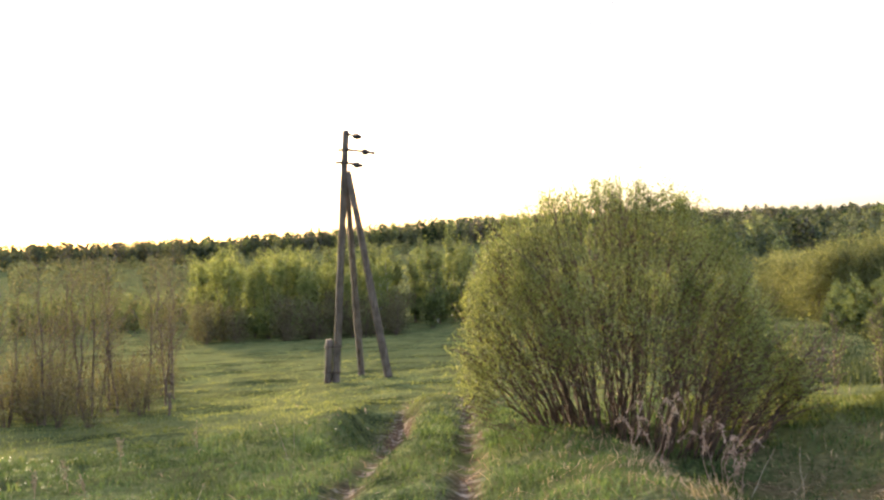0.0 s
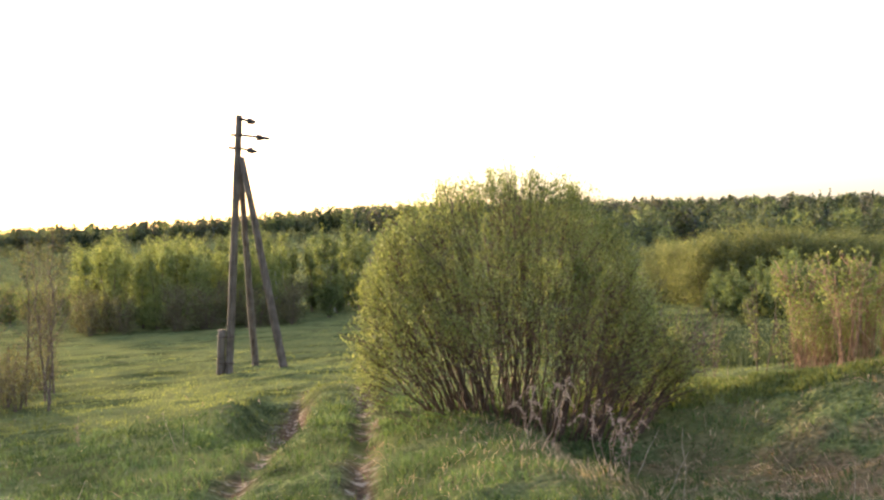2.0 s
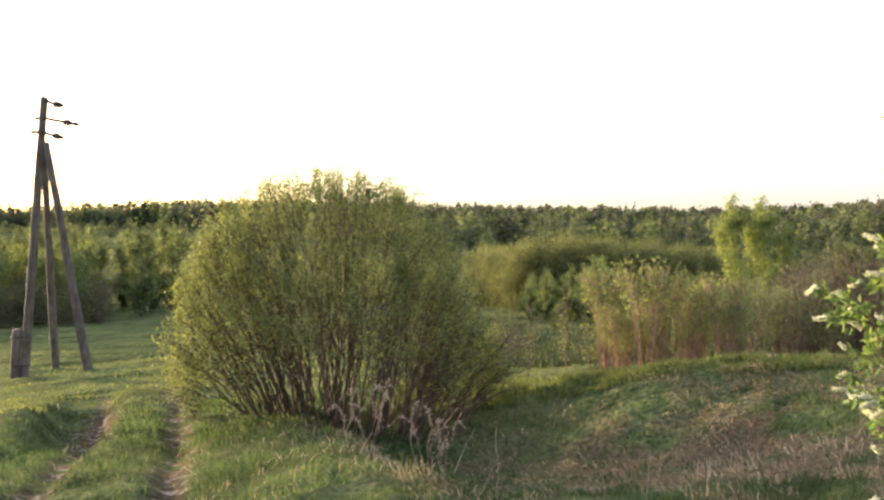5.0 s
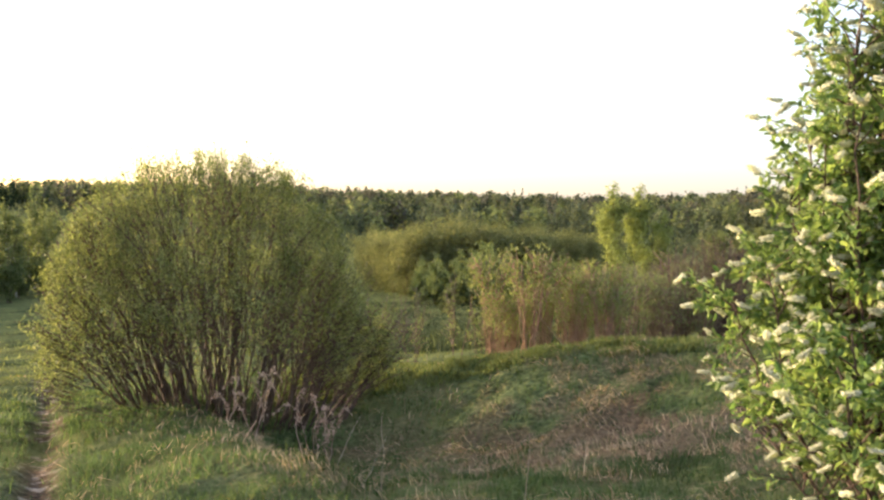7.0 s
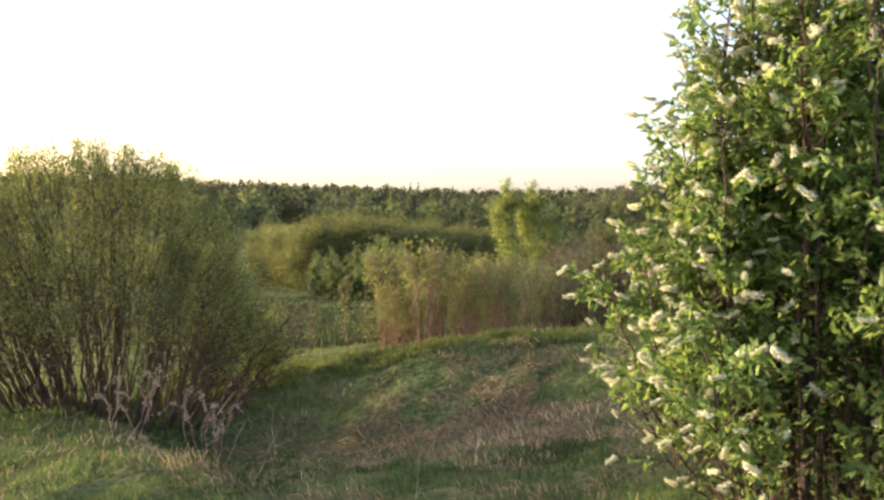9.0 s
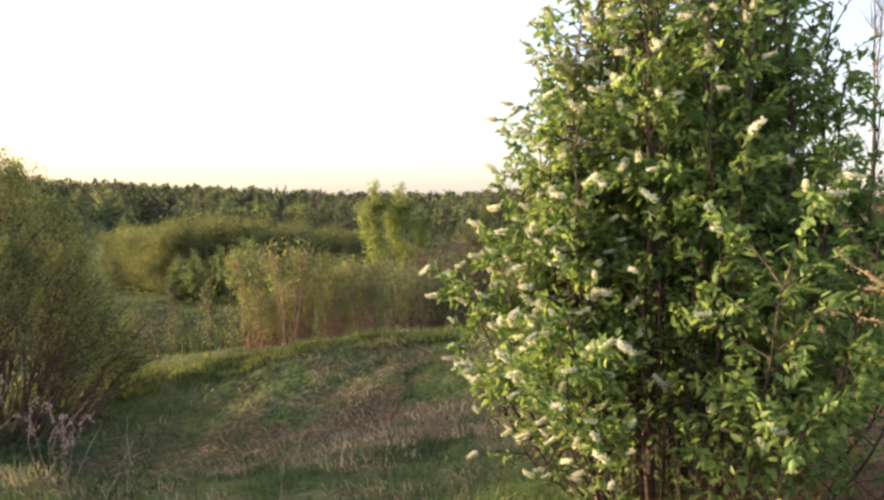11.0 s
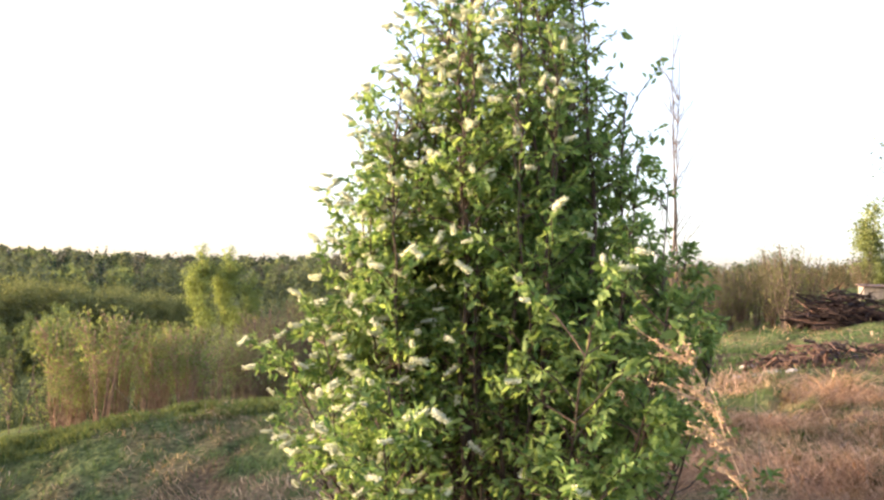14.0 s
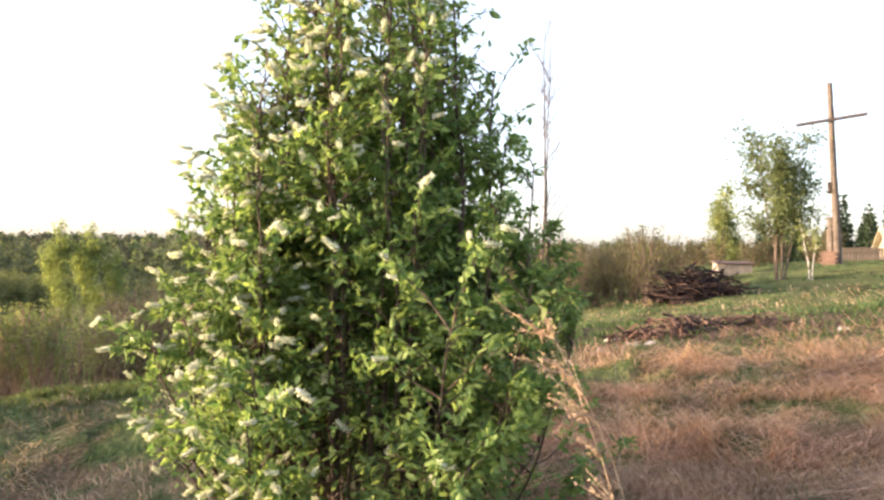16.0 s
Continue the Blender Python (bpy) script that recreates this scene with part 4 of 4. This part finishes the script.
def brush_heap(name, label, turn, dist, rx, ry, h, count, fresh, stretch=1.0, lie=12):
    root = tagged(new(name), label, "brush pile")
    place = at_ground(turn, dist, 0.08)
    root.matrix_basis = Matrix.Translation(place) @ pose(0, 0, 0, 0, 0, turn)
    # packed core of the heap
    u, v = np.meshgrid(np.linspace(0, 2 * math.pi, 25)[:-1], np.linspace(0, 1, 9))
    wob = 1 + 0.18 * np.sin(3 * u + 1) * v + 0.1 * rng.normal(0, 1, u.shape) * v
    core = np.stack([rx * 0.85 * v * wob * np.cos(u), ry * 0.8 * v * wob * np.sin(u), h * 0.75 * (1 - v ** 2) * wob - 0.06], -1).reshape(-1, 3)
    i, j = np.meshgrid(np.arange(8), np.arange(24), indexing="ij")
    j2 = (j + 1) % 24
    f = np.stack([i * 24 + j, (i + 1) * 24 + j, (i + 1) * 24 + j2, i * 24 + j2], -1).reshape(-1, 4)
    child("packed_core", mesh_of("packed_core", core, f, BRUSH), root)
    for q in range(count):
        a, d = rng.uniform(0, 6.283), math.sqrt(rng.uniform(0, 1))
        x, y = rx * d * math.cos(a), ry * d * math.sin(a)
        z = h * (1 - d ** 2) * rng.uniform(0.45, 1.05) + 0.02
        kind = 1 if (rng.uniform(0, 1) < fresh and (x < rx * 0.3 or fresh > 0.6)) else 0
        ob = child("stick", STICKS[q % 8][kind], root)
        ob.matrix_basis = Matrix.Translation((x, y, z)) @ pose(0, 0, 0, 0, rng.normal(0, lie * (1.8 if q % 5 == 0 else 1)), rng.normal(0, 50) if q % 3 else rng.uniform(0, 360)) @ Matrix.Diagonal((stretch * rng.uniform(0.5, 1.4), 1.7, 1.7, 1))
    return root


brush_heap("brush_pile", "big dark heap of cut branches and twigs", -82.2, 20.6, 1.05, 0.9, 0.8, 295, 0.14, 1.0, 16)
brush_heap("stick_pile", "low scatter of reddish cut sticks on bare soil", -80.2, 13.2, 0.85, 0.5, 0.26, 120, 0.85, 0.45, 18)
brush_heap("twig_litter", "thin litter of brown twigs lying on the soil", -85.0, 13.6, 1.3, 0.45, 0.1, 110, 0.75, 0.5, 10)


def rubble(turn, dist, size, flat=0.4):
    bm = bmesh.new()
    bmesh.ops.create_icosphere(bm, subdivisions=2, radius=1)
    for v in bm.verts:
        v.co += Vector(rng.normal(0, 0.09, 3))
        v.co = Vector((v.co.x * size, v.co.y * size * 0.7, max(v.co.z, -0.4) * size * flat))
    me = bpy.data.meshes.new("rubble")
    bm.to_mesh(me)
    bm.free()
    me.materials.append(STONE)
    ob = tagged(new("rubble_piece", me), "pale flat piece of rubble lying on the soil", "stone", "rubble")
    ob.matrix_basis = Matrix.Translation(at_ground(turn, dist, -size * flat * 0.3)) @ pose(0, 0, 0, rng.normal(0, 12), rng.normal(0, 12), rng.uniform(0, 360))


for turn, dist, size in ((-76.1, 12.2, 0.11), (-77.2, 12.5, 0.12), (-77.9, 12.9, 0.1), (-76.7, 13.4, 0.13), (-78.4, 12.6, 0.11), (-91.0, 13.0, 0.1), (-79.3, 12.5, 0.09)):
    rubble(turn, dist, size)


# ---------------------------------------------------------------- the trees of the upper field
def bare_tree():
    root = tagged(new("bare_tree"), "tall thin leafless tree with upswept twigs", "tree")
    root.location = at_ground(-71.6, 17.5)
    for k, (dx, dy, tall) in enumerate(((0, 0, 6.6), (0.22, -0.05, 6.2))):
        line = bent((dx * 0.6, dy, -0.15), (dx + 0.05, dy, tall), 14, 0.012)
        bits = [tube(line, np.linspace(0.04 - 0.012 * k, 0.006, 14), 6)]
        for q in range(15):
            t = rng.uniform(0.3, 0.97)
            b = line[int(t * 13)]
            a, ln = rng.uniform(0, 6.283), rng.uniform(0.4, 1.3) * (1.15 - 0.7 * t)
            e = b + np.array([math.cos(a) * ln * 0.65, math.sin(a) * ln * 0.65, ln])
            br = bent(b, e, 6, 0.05)
            bits.append(tube(br, np.linspace(0.011, 0.003, 6), 4))
            for _ in range(4):
                j = rng.integers(1, 5)
                bits.append(tube(bent(br[j], br[j] + rng.normal(0, 0.12, 3) + [0, 0, 0.3], 4, 0.05), np.linspace(0.005, 0.002, 4), 4))
        child("trunk", mesh_of("trunk", *join(bits), BARK, True), root)


bare_tree()
spread_copies(tree("field_aspen", "slim aspen clump with pale trunks and airy green leaves", "tree", 4.8, 1.6, ALDER_LEAF, BARK, 5, 10500, 0.09, 0.34, 0.8, 0.5),
              [at_ground(-87.0, 26.5)], 1, 1.01)
spread_copies(tree("field_sapling", "small pale-stemmed sapling with bright leaves", "tree", 1.75, 0.5, BIRCH_LEAF, PALE_BARK, 2, 420, 0.075, 0.5),
              [at_ground(-88.8, 25.5)], 1, 1.01)
spread_copies(tree("field_birch", "bushy green birch behind the low shed", "tree", 5.0, 2.0, BIRCH_LEAF, BARK, 2, 5200, 0.14, 0.02, 1.0),
              [at_ground(-83.4, 50)], 1.1, 1.12)
spread_copies(tree("rusty_shrub", "rust-brown twiggy shrub at the field's edge", "shrub", 1.7, 1.2, GREY_BUD, RED_BARK, 9, 900, 0.11, 0.15, 1.3),
              scatter(20, -90, -79, 42, 62, 1.4), 0.7, 1.1, group="field shrubs")


def fir(name):
    root = tagged(new(name), "dark pointed spruce behind the upper field", "tree")
    h, n = 8.5, 1300
    child("trunk", mesh_of("trunk", *tube(np.array([[0, 0, -0.2], [0, 0, h * 0.5], [0, 0, h]]), np.array([0.13, 0.08, 0.01]), 6), BARK, True), root)
    up = 1 - np.sqrt(rng.uniform(0, 1, n))
    tier = np.floor(up * 13) / 13 + 0.02
    a = rng.uniform(0, 6.283, n)
    rad = (1 - tier) * 1.7 * rng.uniform(0.25, 1.0, n)
    p = np.stack([rad * np.cos(a), rad * np.sin(a), 0.5 + tier * (h - 0.5) - 0.22 * rad + rng.normal(0, 0.06, n)], 1)
    out = np.stack([np.cos(a), np.sin(a), -0.3 + 0 * a], 1) * 1.6
    child("crown", mesh_of("crown", *leaves(p, rng.uniform(0.38, 0.7, n), "chip", 0.2, out, 0.55), FIR), root)
    return root


spread_copies(fir("spruce"), scatter(56, -98, -85.5, 100, 135, 2.0), 0.55, 1.05, group="field spruces")


# ---------------------------------------------------------------- weeds and dry stems
def dead_weed(turn, dist, tall, stems, label):
    root = tagged(new("dead_weed"), label, "dead plant", "dead weeds")
    root.location = at_ground(turn, dist, 0.02)
    for k in range(stems):
        a = rng.uniform(0, 6.283)
        e = np.array([math.cos(a), math.sin(a), 0]) * rng.uniform(0.1, 0.4) * tall + [0, 0, tall * rng.uniform(0.55, 1.0)]
        line = bent((rng.normal(0, 0.04), rng.normal(0, 0.04), 0), e, 8, 0.16)
        hook = line[-1] + np.array([[math.cos(a) * 0.06, math.sin(a) * 0.06, 0.02], [math.cos(a) * 0.2, math.sin(a) * 0.2, -0.12]]) * tall
        line = np.concatenate([line, hook])
        s = rng.uniform(3.5, 9, 70)
        i = np.minimum(s.astype(int), 8)
        p = line[i] + (line[i + 1] - line[i]) * (s - i)[:, None] + rng.normal(0, 0.012, (70, 3))
        body = tube(line, np.linspace(0.007, 0.003, 10), 5)
        child("stem", mesh_of("stem", *join([body, leaves(p, rng.uniform(0.015, 0.042, 70), "chip", 0.6, slim=0.7)]), WEED), root)


for turn, dist, tall, stems in ((-12.9, 9.7, 0.6, 2), (-14.6, 9.5, 0.95, 4), (-18.4, 9.6, 0.98, 5), (-19.8, 9.6, 0.75, 3)):
    dead_weed(turn, dist, tall, stems, "dead curled weed with pinkish-beige seed heads by the willow")


def dry_stem(turn, dist, tall, lean_turn=0.0, lean=0.12, plume=0):
    """One dry stalk; lean_turn: the heading towards which it leans."""
    root = tagged(new("dry_stem"), "dry straw-coloured weed stalk standing in the grass" if not plume else "dry arching weed stalk with feathery seed heads", "dead plant", "dry stems")
    root.location = at_ground(turn, dist, 0.02)
    d = np.array([-math.sin(radians(lean_turn)), math.cos(radians(lean_turn)), 0])
    line = bent((0, 0, 0), d * lean * tall + [0, 0, tall], 9, 0.03, 0)
    bits = [tube(line, np.linspace(0.0042, 0.002, 9), 5)]
    for q in range(plume):
        t = rng.uniform(0.45, 1.0)
        b = line[min(int(t * 8), 8)]
        e = b + d * rng.uniform(0.05, 0.2) + rng.normal(0, 0.04, 3) + [0, 0, 0.08]
        tw = bent(b, e, 5, 0.06)
        bits.append(tube(tw, np.linspace(0.003, 0.0015, 5), 4))
        p = tw[rng.integers(1, 5, 26)] + rng.normal(0, 0.012, (26, 3))
        bits.append(leaves(p, rng.uniform(0.008, 0.018, 26), "chip", 0.3, slim=0.6))
    child("stalk", mesh_of("stalk", *join(bits), RED_STRAW if plume else DRY_STEM), root)


dry_stem(-81.2, 3.65, 1.3, 20, 0.36, 34)
dry_stem(-82.6, 3.75, 1.05, 24, 0.42, 14)
dry_stem(-76.0, 4.5, 0.8, 15, 0.5, 12)
dry_stem(-80.0, 4.5, 0.5, 20, 0.55)
dry_stem(-78.4, 5.6, 0.75, 0, 0.06)
for turn, dist, tall, lt, ln in ((-23.7, 7.6, 0.75, 0, 0.03), (-33.8, 6.6, 0.62, -90, 0.05), (-36.2, 12.9, 0.55, 40, 0.9), (-20.0, 7.4, 0.6, -70, 0.6), (-22.0, 7.2, 0.5, -70, 0.7),
                                (-29.3, 6.4, 0.35, 0, 0.1), (-40.3, 12.4, 0.3, 0, 0.1), (17.6, 8.2, 0.42, -60, 0.35), (11.0, 12.0, 0.5, 40, 0.8), (10.6, 12.0, 0.45, 0, 0.1),
                                (-30.5, 5.9, 0.3, 60, 0.8), (-26.6, 14.4, 0.45, 0, 0.02)):
    dry_stem(turn, dist, tall, lt, ln)
for turn, dist, tall in ((25.0, 11.5, 0.5), (21.8, 12.6, 0.45), (17.0, 13.5, 0.4), (26.8, 10.0, 0.5), (24.0, 9.6, 0.4)):
    dry_stem(turn, dist, tall, 30, 0.2, 9)

# ---------------------------------------------------------------- the grass
def sward(name, label, count, az0, az1, r0, r1, mat, tall, wide, keep, lie=0.35, comb=6.283):
    n = count
    a, r = rng.uniform(az0, az1, n), np.exp(rng.uniform(math.log(r0), math.log(r1), n))
    x, y = -r * np.sin(np.radians(a)), r * np.cos(np.radians(a))
    k = rng.uniform(0, 1, n) < keep(x, y) * (0.35 + 0.65 * step(-0.35, 0.35, lattice(x * 2.6, y * 2.6, 41) + 0.5 * lattice(x * 0.7, y * 0.7, 42)))
    x, y, r = x[k], y[k], r[k]
    n = len(x)
    grow = 1 + 0.35 * lattice(x * 1.3, y * 1.3, 31) + 0.4 * lattice(x * 3.7, y * 3.7, 32)
    h = tall * rng.uniform(0.5, 1.25, n) * grow * np.clip(r / 10, 1, 1.6) ** 0.5
    w = wide * rng.uniform(0.7, 1.3, n) * np.clip(r / 6, 1, 4)
    # comb: how far the blades stray from the way the snow laid them
    ang = 2.2 + 2.5 * lattice(x * 0.55, y * 0.55, 61) + rng.uniform(-0.5, 0.5, n) * comb
    ln = lie * rng.uniform(0.3, 1.8, n)
    d = np.stack([np.cos(ang), np.sin(ang), 0 * ang], 1)
    s = np.stack([-np.sin(ang), np.cos(ang), 0 * ang], 1) * (w * 0.5)[:, None]
    tilt = rng.normal(0, 0.7, n)
    s = s * np.cos(tilt)[:, None] + d * (np.sin(tilt) * w * 0.5)[:, None]
    b = np.stack([x, y, land(x, y) - 0.01], 1)
    up = np.array([0, 0, 1.0])
    c1 = b + up * (h * 0.55)[:, None] + d * (h * ln * 0.35)[:, None]
    tip = b + up * (h * np.clip(1.05 - 0.45 * ln, 0.15, 1))[:, None] + d * (h * ln)[:, None]
    v = np.stack([b - s, b + s, c1 + s * 0.75, c1 - s * 0.75, tip + s * 0.1, tip - s * 0.1], 1).reshape(-1, 3)
    f = (np.array([[0, 1, 2, 3], [3, 2, 4, 5]])[None] + 6 * np.arange(n)[:, None, None]).reshape(-1, 4)
    tagged(new(name, mesh_of(name, v, f, mat)), label, "grass", kind="stuff")


sward("green_grass", "fresh green grass of the verge and the track's middle", 220000, -98, 36, 3.2, 16, GRASS, 0.115, 0.0075,
      lambda x, y: (1 - straw_share(x, y)) * (1 - 0.93 * np.clip(rut_share(x, y) * 1.3 + mud_share(x, y), 0, 1)), 0.65)
sward("dry_grass", "matted straw-coloured dead grass of last year", 240000, -98, 36, 3.2, 22, STRAW, 0.115, 0.006,
      lambda x, y: straw_share(x, y) * (1 - mud_share(x, y)) * (1 - soil_share(x, y)), 1.5, 2.2)
sward("field_straw", "long tangled dead grass on the upper field", 150000, -98, -56, 3.4, 13, FIELD_STRAW, 0.25, 0.005,
      lambda x, y: straw_share(x, y) * (1 - mud_share(x, y)) * step(-0.25, 0.35, lattice(x * 1.7, y * 1.7, 51) + 0.6 * lattice(x * 4.3, y * 4.3, 52)), 2.0, 4.4)
sward("sun_toned_meadow_grass", "short meadow grass down the slope, sunlight put into its lighter colour", 90000, -60, 36, 14, 70, SUN_TONED_MEADOW, 0.055, 0.008,
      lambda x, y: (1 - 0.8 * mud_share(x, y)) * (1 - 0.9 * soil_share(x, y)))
# added dark growth over the valley meadow, in place of the shade there
sward("shade_toned_valley_grass", "dark grass below the bank, the valley's shade put into its colour", 38000, -54, -14, 23, 86, SHADE_TONED_GRASS, 0.32, 0.012,
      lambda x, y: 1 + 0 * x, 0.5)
sward("field_grass", "green grass of the upper field", 45000, -98, -58, 11, 60, GRASS, 0.055, 0.008,
      lambda x, y: (1 - straw_share(x, y)) * (1 - 0.9 * soil_share(x, y)), 0.6)
# the crest's lit strip, made by a band of lighter coloured blades
sward("sun_toned_crest_grass", "grass along the bank's crest, its lit strip put into a lighter colour", 42000, -50, -16, 12.3, 15, SUN_TONED_MEADOW, 0.1, 0.008,
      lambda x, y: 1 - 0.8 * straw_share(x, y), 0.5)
